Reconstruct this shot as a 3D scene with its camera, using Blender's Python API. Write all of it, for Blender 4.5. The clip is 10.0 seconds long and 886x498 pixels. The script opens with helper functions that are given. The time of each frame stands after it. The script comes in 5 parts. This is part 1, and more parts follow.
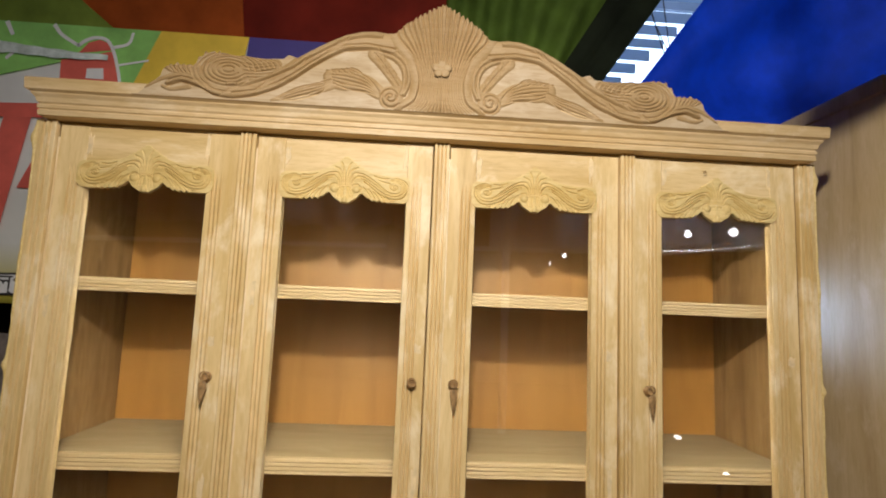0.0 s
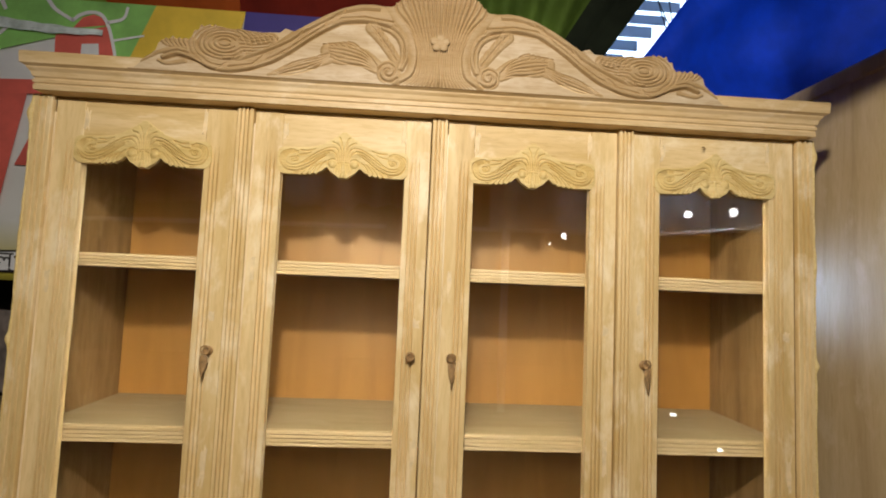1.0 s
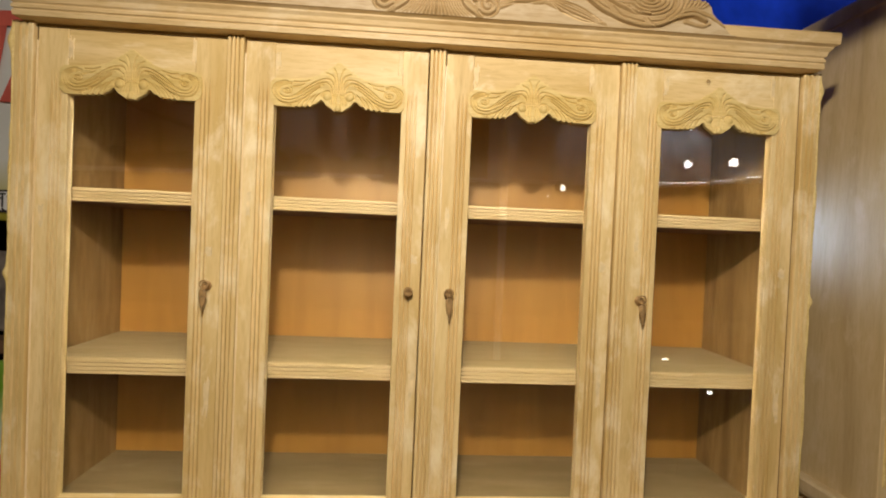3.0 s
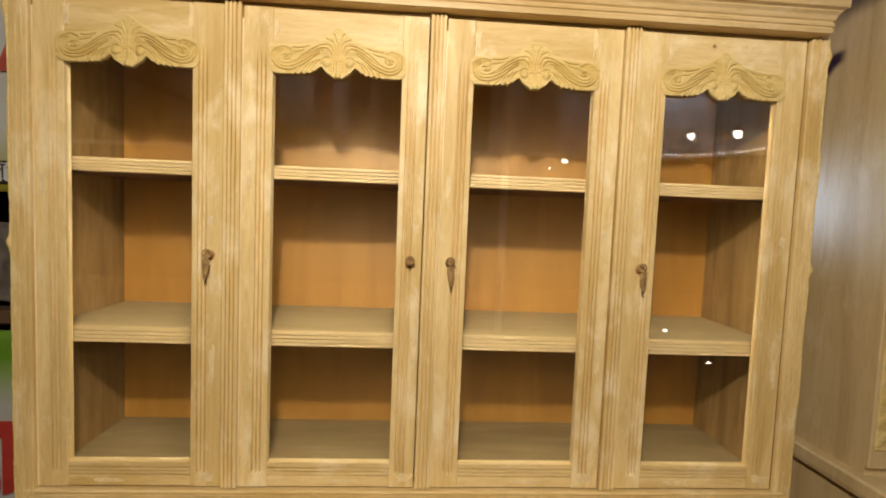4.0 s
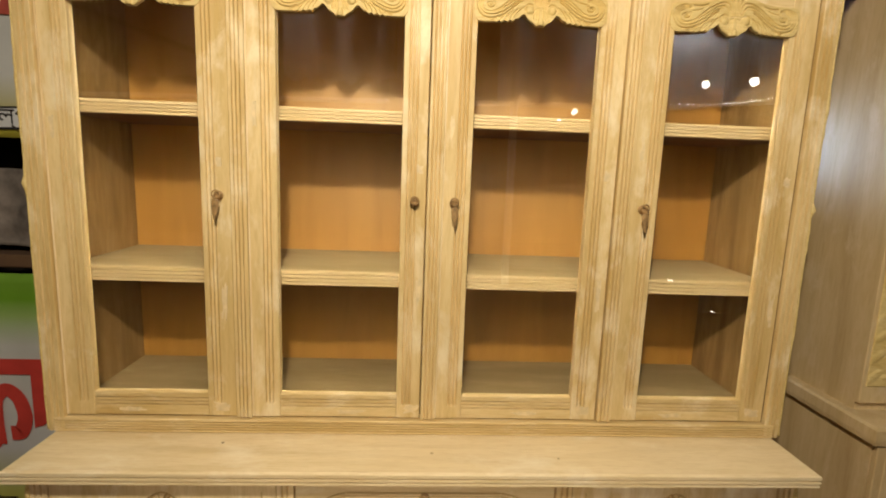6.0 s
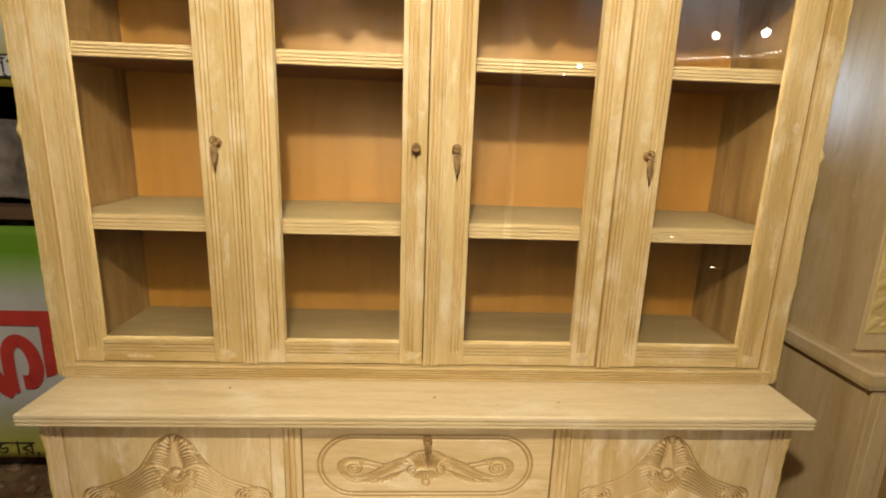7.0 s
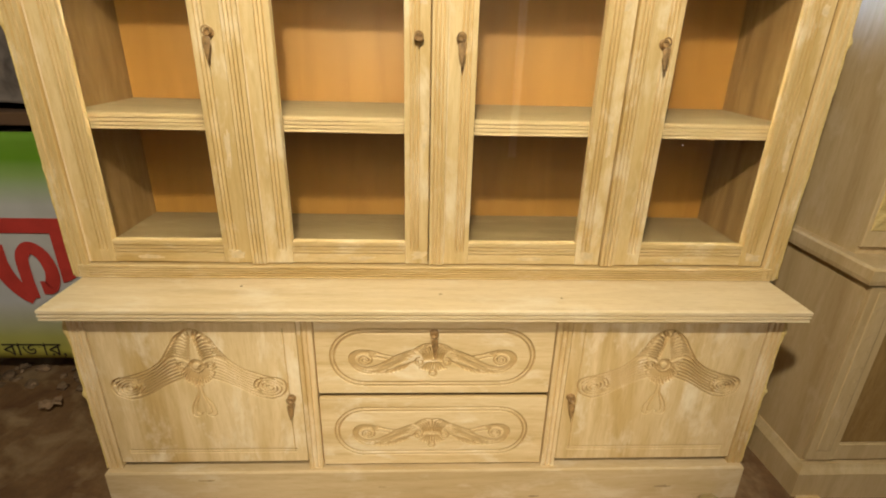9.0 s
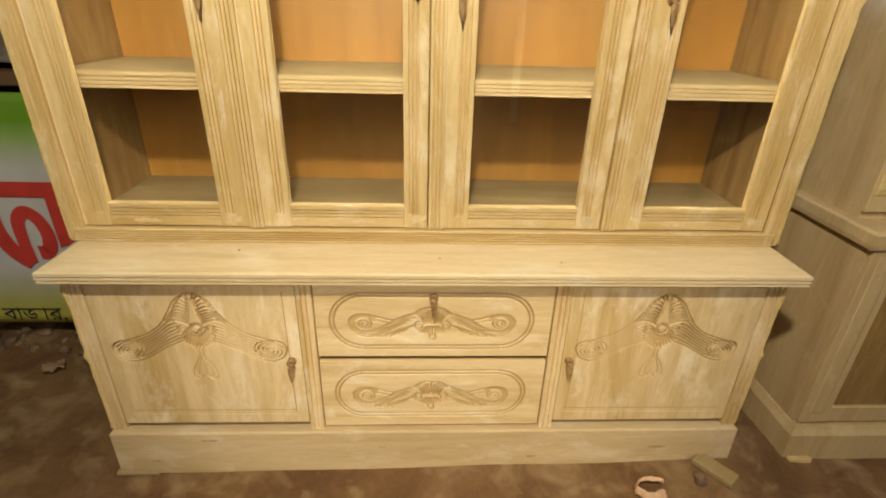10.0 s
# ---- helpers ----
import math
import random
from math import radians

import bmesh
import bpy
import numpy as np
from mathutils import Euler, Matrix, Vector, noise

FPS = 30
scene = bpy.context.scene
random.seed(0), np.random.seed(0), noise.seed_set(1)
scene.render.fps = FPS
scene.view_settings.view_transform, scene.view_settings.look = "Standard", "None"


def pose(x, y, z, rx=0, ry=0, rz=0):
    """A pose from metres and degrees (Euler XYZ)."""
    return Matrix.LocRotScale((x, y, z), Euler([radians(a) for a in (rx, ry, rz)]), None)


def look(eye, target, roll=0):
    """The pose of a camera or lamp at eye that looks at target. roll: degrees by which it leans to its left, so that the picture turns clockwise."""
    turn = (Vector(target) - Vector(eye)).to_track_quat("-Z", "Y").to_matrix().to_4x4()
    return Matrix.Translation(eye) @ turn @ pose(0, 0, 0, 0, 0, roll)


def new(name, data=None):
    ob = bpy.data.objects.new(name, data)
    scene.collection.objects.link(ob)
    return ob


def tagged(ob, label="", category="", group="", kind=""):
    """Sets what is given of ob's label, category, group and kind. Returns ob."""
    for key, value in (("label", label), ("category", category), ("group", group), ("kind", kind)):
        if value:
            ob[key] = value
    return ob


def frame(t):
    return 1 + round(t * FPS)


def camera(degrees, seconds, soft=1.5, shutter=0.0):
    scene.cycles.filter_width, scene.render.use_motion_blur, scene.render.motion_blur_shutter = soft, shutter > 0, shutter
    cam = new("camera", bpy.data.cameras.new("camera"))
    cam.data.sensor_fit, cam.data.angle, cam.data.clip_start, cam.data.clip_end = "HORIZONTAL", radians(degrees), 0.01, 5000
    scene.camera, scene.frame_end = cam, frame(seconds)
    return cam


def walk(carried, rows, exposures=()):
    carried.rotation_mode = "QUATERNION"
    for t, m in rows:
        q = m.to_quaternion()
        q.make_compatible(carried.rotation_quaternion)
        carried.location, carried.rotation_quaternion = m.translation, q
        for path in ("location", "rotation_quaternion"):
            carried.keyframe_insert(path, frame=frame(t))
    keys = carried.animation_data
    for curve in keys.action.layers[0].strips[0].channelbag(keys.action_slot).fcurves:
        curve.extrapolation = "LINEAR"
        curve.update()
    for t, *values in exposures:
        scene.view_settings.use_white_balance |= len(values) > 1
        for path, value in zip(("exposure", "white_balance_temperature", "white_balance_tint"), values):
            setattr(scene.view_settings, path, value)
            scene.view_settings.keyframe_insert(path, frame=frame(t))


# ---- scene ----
cam = camera(82.8, 10.0, soft=1.9)
PATH = [
    (0, (-0.057, -1.246, 1.532), (0.054, 0.739, 1.749), 2.4),
    (0.5, (-0.058, -1.248, 1.524), (0.057, 0.74, 1.712), 2.4),
    (1, (-0.052, -1.25, 1.517), (0.062, 0.741, 1.662), 2.4),
    (1.5, (-0.047, -1.251, 1.511), (0.068, 0.743, 1.616), 2.4),
    (2, (-0.044, -1.249, 1.497), (0.077, 0.747, 1.556), 2.5),
    (2.5, (-0.048, -1.242, 1.482), (0.08, 0.754, 1.501), 2.5),
    (4, (-0.051, -1.245, 1.456), (0.08, 0.746, 1.321), 2.3),
    (4.5, (-0.046, -1.258, 1.45), (0.083, 0.732, 1.294), 2.3),
    (5, (-0.041, -1.267, 1.445), (0.083, 0.72, 1.254), 2.4),
    (5.5, (-0.041, -1.272, 1.433), (0.068, 0.71, 1.191), 2.3),
    (7, (-0.04, -1.272, 1.386), (0.06, 0.672, 0.925), 2.0),
    (7.5, (-0.04, -1.281, 1.364), (0.05, 0.645, 0.833), 1.9),
    (8, (-0.041, -1.279, 1.354), (0.042, 0.623, 0.742), 1.8),
    (8.5, (-0.041, -1.28, 1.341), (0.043, 0.592, 0.642), 1.5),
    (9, (-0.04, -1.281, 1.332), (0.046, 0.565, 0.568), 1.5),
    (9.5, (-0.037, -1.277, 1.325), (0.049, 0.541, 0.497), 1.6),
    (10, (-0.04, -1.275, 1.317), (0.05, 0.519, 0.438), 1.7),
]
walk(cam, [(t, look(eye, target, roll)) for t, eye, target, roll in PATH],
     exposures=[(0.0, -0.04, 5650, 14), (1.2, -0.06, 5800, 13), (2.5, -0.05, 6150, 12), (4.5, 0.0, 6360, 11), (7.5, 0.20, 6420, 10), (10.0, 0.36, 6280, 8)])

# ---- world and lights ----
world = bpy.data.worlds.new("world")
scene.world = world
world.use_nodes = True
wn = world.node_tree.nodes
sky = wn.new("ShaderNodeTexSky")
sky.sky_type = "NISHITA"
sky.sun_disc = False
sky.sun_elevation, sky.sun_rotation = radians(40), radians(200)
wn["Background"].inputs["Strength"].default_value = 0.12
world.node_tree.links.new(sky.outputs["Color"], wn["Background"].inputs["Color"])


def lamp(name, kind, place, power, colour, size=0.05, target=None, cone=40, blend=0.5):
    data = bpy.data.lights.new(name, kind)
    data.energy, data.color = power, colour
    if kind in ("POINT", "SPOT"):
        data.shadow_soft_size = size
    if kind == "SPOT":
        data.spot_size, data.spot_blend = radians(cone), blend
    ob = new(name, data)
    ob.matrix_world = look(place, target) if target else Matrix.Translation(place)
    return ob


lamp("stall_lamp", "SPOT", (-0.12, -1.38, 2.26), 124.0, (1.0, 0.875, 0.69), 0.05, (0.27, -0.38, 1.24), 180, 1.0)
# unseen spot added to brighten the cabinet's base
lamp("shaded_lamp", "SPOT", (0.0, -3.55, 1.80), 218.0, (1.0, 0.86, 0.64), 0.03, (0.02, -0.15, 0.42), 33.0, 1.0)
# unseen fills added to light the sheets that the panes reflect
lamp("hall_lamp", "POINT", (3.25, -4.70, 3.45), 75.0, (1.0, 0.93, 0.82), 0.05)
lamp("hall_lamp", "POINT", (-1.9, -4.85, 3.58), 40.0, (1.0, 0.90, 0.78), 0.05)
# added spot that makes the bluish glare patch on the wardrobe side
lamp("back_gap_daylight", "SPOT", (0.93, 0.78, 1.54), 22.0, (0.50, 0.70, 1.0), 0.10, (1.185, 0.08, 1.55), 37, 1.0)

# ---- materials ----


class Nodes:
    """Small helper to wire a node material."""

    def __init__(self, name, rough=0.6, metal=0.0):
        self.mat = bpy.data.materials.new(name)
        self.mat.use_nodes = True
        self.t = self.mat.node_tree
        self.bsdf = self.t.nodes["Principled BSDF"]
        self.bsdf.inputs["Roughness"].default_value = rough
        self.bsdf.inputs["Metallic"].default_value = metal
        self.tc = self.t.nodes.new("ShaderNodeTexCoord")

    def put(self, kind, **values):
        n = self.t.nodes.new(kind)
        for k, v in values.items():
            n.inputs[k.replace("_", " ")].default_value = v
        return n

    def link(self, a, b):
        self.t.links.new(a, b)

    def coords(self, scale, shuffle=True):
        m = self.put("ShaderNodeMapping")
        m.inputs["Scale"].default_value = scale
        self.link(self.tc.outputs["Object"], m.inputs["Vector"])
        if shuffle:
            info = self.put("ShaderNodeObjectInfo")
            c = self.put("ShaderNodeCombineXYZ")
            mul = self.put("ShaderNodeMath")
            mul.operation = "MULTIPLY"
            mul.inputs[1].default_value = 37.0
            self.link(info.outputs["Random"], mul.inputs[0])
            for i in range(3):
                self.link(mul.outputs[0], c.inputs[i])
            self.link(c.outputs[0], m.inputs["Location"])
        return m.outputs["Vector"]

    def noise(self, vec, scale, detail=4.0, rough=0.55, warp=0.0):
        n = self.put("ShaderNodeTexNoise", Scale=scale, Detail=detail, Roughness=rough, Distortion=warp)
        self.link(vec, n.inputs["Vector"])
        return n.outputs["Fac"]

    def ramp(self, fac, stops):
        r = self.put("ShaderNodeValToRGB")
        el = r.color_ramp.elements
        while len(el) < len(stops):
            el.new(0.5)
        for e, (p, c) in zip(el, stops):
            e.position, e.color = p, (*c, 1) if len(c) == 3 else c
        self.link(fac, r.inputs["Fac"])
        return r.outputs["Color"]

    def mix(self, fac, a, b, mode="MIX"):
        m = self.put("ShaderNodeMix")
        m.data_type, m.blend_type = "RGBA", mode
        for sock, v in ((m.inputs[0], fac), (m.inputs[6], a), (m.inputs[7], b)):
            if isinstance(v, (int, float)):
                sock.default_value = v
            elif isinstance(v, tuple):
                sock.default_value = (*v, 1)
            else:
                self.link(v, sock)
        return m.outputs[2]

    def grey(self, v):
        return (v, v, v)

    def bump(self, fac, strength, distance):
        b = self.put("ShaderNodeBump", Strength=strength, Distance=distance)
        self.link(fac, b.inputs["Height"])
        self.link(b.outputs["Normal"], self.bsdf.inputs["Normal"])

    def colour(self, c):
        if isinstance(c, tuple):
            self.bsdf.inputs["Base Color"].default_value = (*c, 1)
        else:
            self.link(c, self.bsdf.inputs["Base Color"])
        return self.mat


def plain(name, colour, rough=0.6, metal=0.0, vary=0.25, scale=8.0, bump=0.1):
    n = Nodes(name, rough, metal)
    a = n.noise(n.coords((1, 1, 1)), scale, 4, 0.6)
    c = n.ramp(a, [(0.3, tuple(k * (1 - vary) for k in colour)), (0.7, tuple(min(1, k * (1 + vary)) for k in colour))])
    if bump:
        n.bump(a, bump, 0.002)
    if name.endswith("cloth"):
        n.bsdf.inputs["Specular IOR Level"].default_value = 0.12
    return n.colour(c)


def wood(name, light, dark, filler, grain="z", patch=0.62, rough=0.55, bump=0.25, mottle=0.55, rings=0.35, streaks=0.85):
    """Raw sawn timber: growth rings and streaks along the grain, pale filler patches, stains."""
    n = Nodes(name, rough)
    long, wide = 1.0, 9.0
    sc = {"z": (wide, wide, long), "x": (long, wide, wide), "y": (wide, long, wide)}[grain]
    v = n.coords(sc)
    big = n.noise(v, 1.1, 4, 0.55, 0.9)
    fine = n.noise(v, 7.0, 3, 0.6, 0.4)
    base = n.ramp(big, [(0.30, dark), (0.43, tuple(0.4 * a + 0.6 * b for a, b in zip(dark, light))), (0.56, light), (0.8, light)])
    streak = n.ramp(fine, [(0.36, (0.80, 0.74, 0.58)), (0.54, n.grey(1.0))])
    c = n.mix(0.55 * streaks, base, streak, "MULTIPLY")
    # growth rings: contour lines of a slow, drawn-out noise, fading in and out
    slow = n.noise(n.coords({"z": (3.2, 3.2, 0.34), "x": (0.34, 3.2, 3.2), "y": (3.2, 0.34, 3.2)}[grain]), 1.6, 2, 0.4, 0.5)
    many = n.put("ShaderNodeMath")
    many.operation = "MULTIPLY"
    many.inputs[1].default_value = 30.0
    n.link(slow, many.inputs[0])
    fold = n.put("ShaderNodeMath")
    fold.operation = "PINGPONG"
    fold.inputs[1].default_value = 1.0
    n.link(many.outputs[0], fold.inputs[0])
    late = n.ramp(fold.outputs[0], [(0.0, (0.66, 0.56, 0.36)), (0.30, (0.92, 0.89, 0.80)), (0.55, n.grey(1.0))])
    show = n.ramp(n.noise(v, 0.9, 2, 0.5), [(0.45, n.grey(0.03)), (0.66, n.grey(rings))])
    c = n.mix(show, c, n.mix(1.0, c, late, "MULTIPLY"))
    hair = n.noise(v, 24.0, 3, 0.6, 0.2)
    c = n.mix(0.60 * streaks, c, n.ramp(hair, [(0.38, (0.74, 0.66, 0.46)), (0.50, n.grey(1.0))]), "MULTIPLY")
    v2 = n.coords((4.6, 4.6, 0.7) if grain == "z" else (0.7, 4.6, 4.6))
    cloud = n.noise(v2, 5.0, 4, 0.6, 0.6)
    c = n.mix(n.ramp(cloud, [(0.44, n.grey(0.0)), (0.68, n.grey(mottle))]), c, (dark[0], dark[1] * 0.98, dark[2] * 0.85))
    v3 = n.coords((1.0, 1.0, 0.5) if grain == "z" else (0.5, 1.0, 1.0))
    spot = n.noise(v3, 12.0, 5, 0.65, 0.3)
    c = n.mix(n.ramp(spot, [(patch - 0.08, n.grey(0.0)), (patch + 0.10, n.grey(0.75))]), c, filler)
    n.bump(fine, bump, 0.0012)
    return n.colour(c)


W_LIGHT, W_DARK, W_FILL = (0.765, 0.585, 0.285), (0.55, 0.375, 0.128), (0.86, 0.735, 0.48)
wood_v = wood("timber_upright", W_LIGHT, W_DARK, W_FILL, "z", 0.60, mottle=0.48, streaks=0.5)
wood_h = wood("timber_lengthwise", (0.735, 0.56, 0.275), W_DARK, W_FILL, "x", mottle=0.4, rings=0.25, streaks=0.6)
# cornice colour lowered for the weaker light at the top
wood_cornice = wood("timber_cornice_dimmed", (0.66, 0.495, 0.26), (0.48, 0.325, 0.13), (0.76, 0.63, 0.41), "x", mottle=0.45, rings=0.3, streaks=0.6)
wood_carved = wood("timber_carved", (0.69, 0.535, 0.225), (0.59, 0.43, 0.145), (0.76, 0.63, 0.35), "x", 0.70, 0.6, 0.12, rings=0.15)
# brown of the gouge cuts, with groove shade put into the colour
wood_cut_shade = wood("timber_cut_shade", (0.56, 0.395, 0.18), (0.46, 0.315, 0.13), (0.62, 0.46, 0.24), "x", 0.70, 0.6, 0.1, rings=0.1, streaks=0.3)
# crest colours darkened to hold the soft shadow that lies on it
wood_crest = wood("timber_crest_shaded", (0.41, 0.285, 0.135), (0.33, 0.215, 0.085), (0.49, 0.375, 0.215), "x", 0.68, 0.6, 0.12, rings=0.2)
wood_crest_board = wood("timber_crest_board_shaded", (0.48, 0.365, 0.22), (0.40, 0.29, 0.15), (0.55, 0.45, 0.30), "x", 0.60, 0.6, 0.12, rings=0.2)
wood_base_v = wood("timber_chalky_upright", (0.775, 0.60, 0.335), (0.56, 0.385, 0.155), (0.88, 0.77, 0.55), "z", 0.60, mottle=0.42, rings=0.16, streaks=0.45)
wood_base_h = wood("timber_chalky_lengthwise", (0.775, 0.60, 0.335), (0.56, 0.385, 0.155), (0.88, 0.77, 0.55), "x", 0.62, mottle=0.3, rings=0.16, streaks=0.45)
wood_top = wood("timber_chalky_board", (0.80, 0.65, 0.395), (0.68, 0.53, 0.285), (0.86, 0.755, 0.535), "x", 0.62, mottle=0.3, rings=0.16, streaks=0.45)
wood_plinth = wood("timber_scuffed", (0.64, 0.49, 0.275), (0.52, 0.38, 0.19), (0.74, 0.62, 0.42), "x", 0.60, mottle=0.4, rings=0.12, streaks=0.4)
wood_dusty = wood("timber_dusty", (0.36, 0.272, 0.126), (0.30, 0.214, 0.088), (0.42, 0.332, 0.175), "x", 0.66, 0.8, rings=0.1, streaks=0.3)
wood_side = wood("timber_grey_brown", (0.60, 0.455, 0.24), (0.48, 0.345, 0.165), (0.65, 0.515, 0.31), "z", 0.64, 0.5, mottle=0.4, rings=0.14, streaks=0.35)
wood_shelf = wood("timber_shelf_edge", (0.45, 0.335, 0.165), (0.38, 0.27, 0.115), (0.52, 0.41, 0.235), "x", 0.66, 0.7, rings=0.15, streaks=0.4)
# inner timber, darkened and reddened to deepen the shade in the case
wood_inside = wood("timber_inside_shade", (0.33, 0.205, 0.066), (0.20, 0.112, 0.030), (0.39, 0.255, 0.095), "z", 0.66, 0.7)
# bottom board tone, darker than the shelf tops
wood_floor = wood("timber_bottom_board", (0.28, 0.20, 0.082), (0.22, 0.15, 0.056), (0.34, 0.26, 0.125), "x", 0.66, 0.8, rings=0.1, streaks=0.3)
filler_mat = plain("wood_filler", (0.72, 0.565, 0.31), 0.7, 0, 0.15, 40, 0.15)
scuff_mat = plain("dark_scuff", (0.42, 0.305, 0.155), 0.8, 0, 0.3, 40, 0.1)
# very pale timber, a painted highlight for the door edges
wood_edge_glint = wood("timber_edge_glint", (0.86, 0.72, 0.46), (0.76, 0.60, 0.34), (0.88, 0.76, 0.54), "z", 0.6, 0.45)


def plywood():
    n = Nodes("orange_plywood", 0.50)
    n.bsdf.inputs["Specular IOR Level"].default_value = 1.0
    n.bsdf.inputs["Specular Tint"].default_value = (1.0, 0.80, 0.45, 1)
    n.bsdf.inputs["Coat Weight"].default_value = 1.0
    n.bsdf.inputs["Coat Roughness"].default_value = 0.52
    a = n.noise(n.coords((6, 6, 0.8), False), 2.2, 4, 0.6, 0.6)
    c = n.ramp(a, [(0.3, (0.33, 0.146, 0.014)), (0.7, (0.44, 0.215, 0.029))])
    n.bump(a, 0.1, 0.001)
    return n.colour(c)


ply = plywood()
# dark red brown that paints the shade under the shelves
underside_shade = plain("dark_underside_shade", (0.15, 0.062, 0.012), 0.8, 0, 0.3, 5, 0.1)


def glass_material():
    """Clear glass under a thin, uneven film of dust that stands in for the hall's reflected haze."""
    n = Nodes("door_glass", 0.0)
    n.bsdf.inputs["Transmission Weight"].default_value = 1.0
    n.bsdf.inputs["IOR"].default_value = 1.5
    n.colour((0.96, 0.97, 0.96))
    dust = n.put("ShaderNodeBsdfDiffuse")
    dust.inputs["Color"].default_value = (0.60, 0.42, 0.22, 1)
    smear = n.noise(n.coords((1, 1, 0.5)), 4.0, 6, 0.65, 0.8)
    r = n.ramp(smear, [(0.45, n.grey(0.0005)), (0.80, n.grey(0.009))])
    m = n.put("ShaderNodeMixShader")
    out = n.t.nodes["Material Output"]
    n.link(r, m.inputs[0])
    n.link(n.bsdf.outputs[0], m.inputs[1])
    n.link(dust.outputs[0], m.inputs[2])
    n.link(m.outputs[0], out.inputs["Surface"])
    return n.mat


glass = glass_material()
iron = plain("tarnished_brass", (0.33, 0.20, 0.075), 0.5, 0.15, 0.5, 60, 0.2)
cloth_green = plain("green_tent_cloth", (0.080, 0.130, 0.018), 0.75, 0, 0.35, 5)
cloth_olive = plain("olive_tent_cloth", (0.185, 0.250, 0.036), 0.75, 0, 0.35, 5)
# near-black green that paints the shaded fold of the green cloth
cloth_fold_shade = plain("blackish_fold_shade_cloth", (0.012, 0.016, 0.008), 0.8, 0, 0.4, 5)
cloth_red = plain("maroon_tent_cloth", (0.150, 0.014, 0.006), 0.75, 0, 0.3, 5)
cloth_rust = plain("rust_tent_cloth", (0.32, 0.066, 0.008), 0.75, 0, 0.3, 5)
cloth_blue = plain("blue_tent_cloth", (0.014, 0.066, 0.82), 0.45, 0, 0.35, 4)
# tin colour kept very dark to cut the light it bounces
dark_tin = plain("dark_roof_tin", (0.05, 0.046, 0.042), 0.8, 0.0, 0.4, 4)
dark_cloth = plain("dark_hall_cloth", (0.045, 0.035, 0.028), 0.9, 0, 0.4, 2)
red_ink = plain("red_print", (0.58, 0.055, 0.04), 0.5, 0, 0.12, 12, 0)
# lightened red: glare on the upper banner is put into the print
glare_red = plain("glare_red_print", (0.70, 0.14, 0.10), 0.35, 0, 0.15, 9, 0)
black_ink = plain("black_print", (0.03, 0.025, 0.02), 0.5, 0, 0.1, 12, 0)
white_ink = plain("white_print", (0.78, 0.78, 0.76), 0.5, 0, 0.06, 12, 0)
blue_ink = plain("blue_print", (0.06, 0.045, 0.22), 0.5, 0, 0.1, 12, 0)
yellow_ink = plain("yellow_print", (0.72, 0.50, 0.04), 0.5, 0, 0.1, 12, 0)
# pale colour stands in for glare on the crumpled fold
vinyl = plain("glare_vinyl", (0.68, 0.80, 0.72), 0.25, 0, 0.35, 16, 0.2)
green_ink = plain("green_print", (0.27, 0.56, 0.13), 0.5, 0, 0.3, 6, 0)
stone = plain("rubble", (0.165, 0.105, 0.055), 0.9, 0, 0.4, 25, 0.5)
paper = plain("old_paper", (0.25, 0.16, 0.085), 0.85, 0, 0.3, 20, 0.3)
peel = plain("pale_peel", (0.72, 0.46, 0.27), 0.6, 0, 0.25, 30, 0.3)
rag = plain("grey_rag", (0.24, 0.20, 0.165), 0.9, 0, 0.6, 7, 0.6)


def banner_print(name, stops):
    """Printed vinyl: bands of colour that fade into one another with height."""
    n = Nodes(name, 0.3)
    s = n.put("ShaderNodeSeparateXYZ")
    n.link(n.tc.outputs["Object"], s.inputs[0])
    r = n.put("ShaderNodeMapRange")
    r.inputs["From Min"].default_value, r.inputs["From Max"].default_value = 0.0, 1.0
    n.link(s.outputs["Z"], r.inputs["Value"])
    c = n.ramp(r.outputs[0], stops)
    dirt = n.noise(n.coords((1, 1, 1), False), 7.0, 5, 0.6)
    c = n.mix(0.25, c, n.ramp(dirt, [(0.3, n.grey(0.72)), (0.65, n.grey(1.0))]), "MULTIPLY")
    fold = n.noise(n.coords((1, 1, 3), False), 2.5, 2, 0.4)
    n.bump(fold, 0.4, 0.02)
    return n.colour(c)


def earth():
    n = Nodes("trodden_earth", 0.9)
    v = n.coords((1, 1, 1), False)
    a, b = n.noise(v, 3.5, 6, 0.6, 0.3), n.noise(v, 38.0, 5, 0.65)
    c = n.ramp(a, [(0.34, (0.125, 0.057, 0.018)), (0.52, (0.20, 0.105, 0.037)), (0.68, (0.27, 0.16, 0.070))])
    c = n.mix(0.55, c, n.ramp(b, [(0.3, n.grey(0.55)), (0.66, n.grey(1.0))]), "MULTIPLY")
    pale = n.noise(v, 6.5, 4, 0.55, 0.6)
    c = n.mix(n.ramp(pale, [(0.50, n.grey(0.0)), (0.74, n.grey(0.65))]), c, (0.44, 0.31, 0.155))
    n.bump(b, 0.5, 0.012)
    return n.colour(c)


soil = earth()


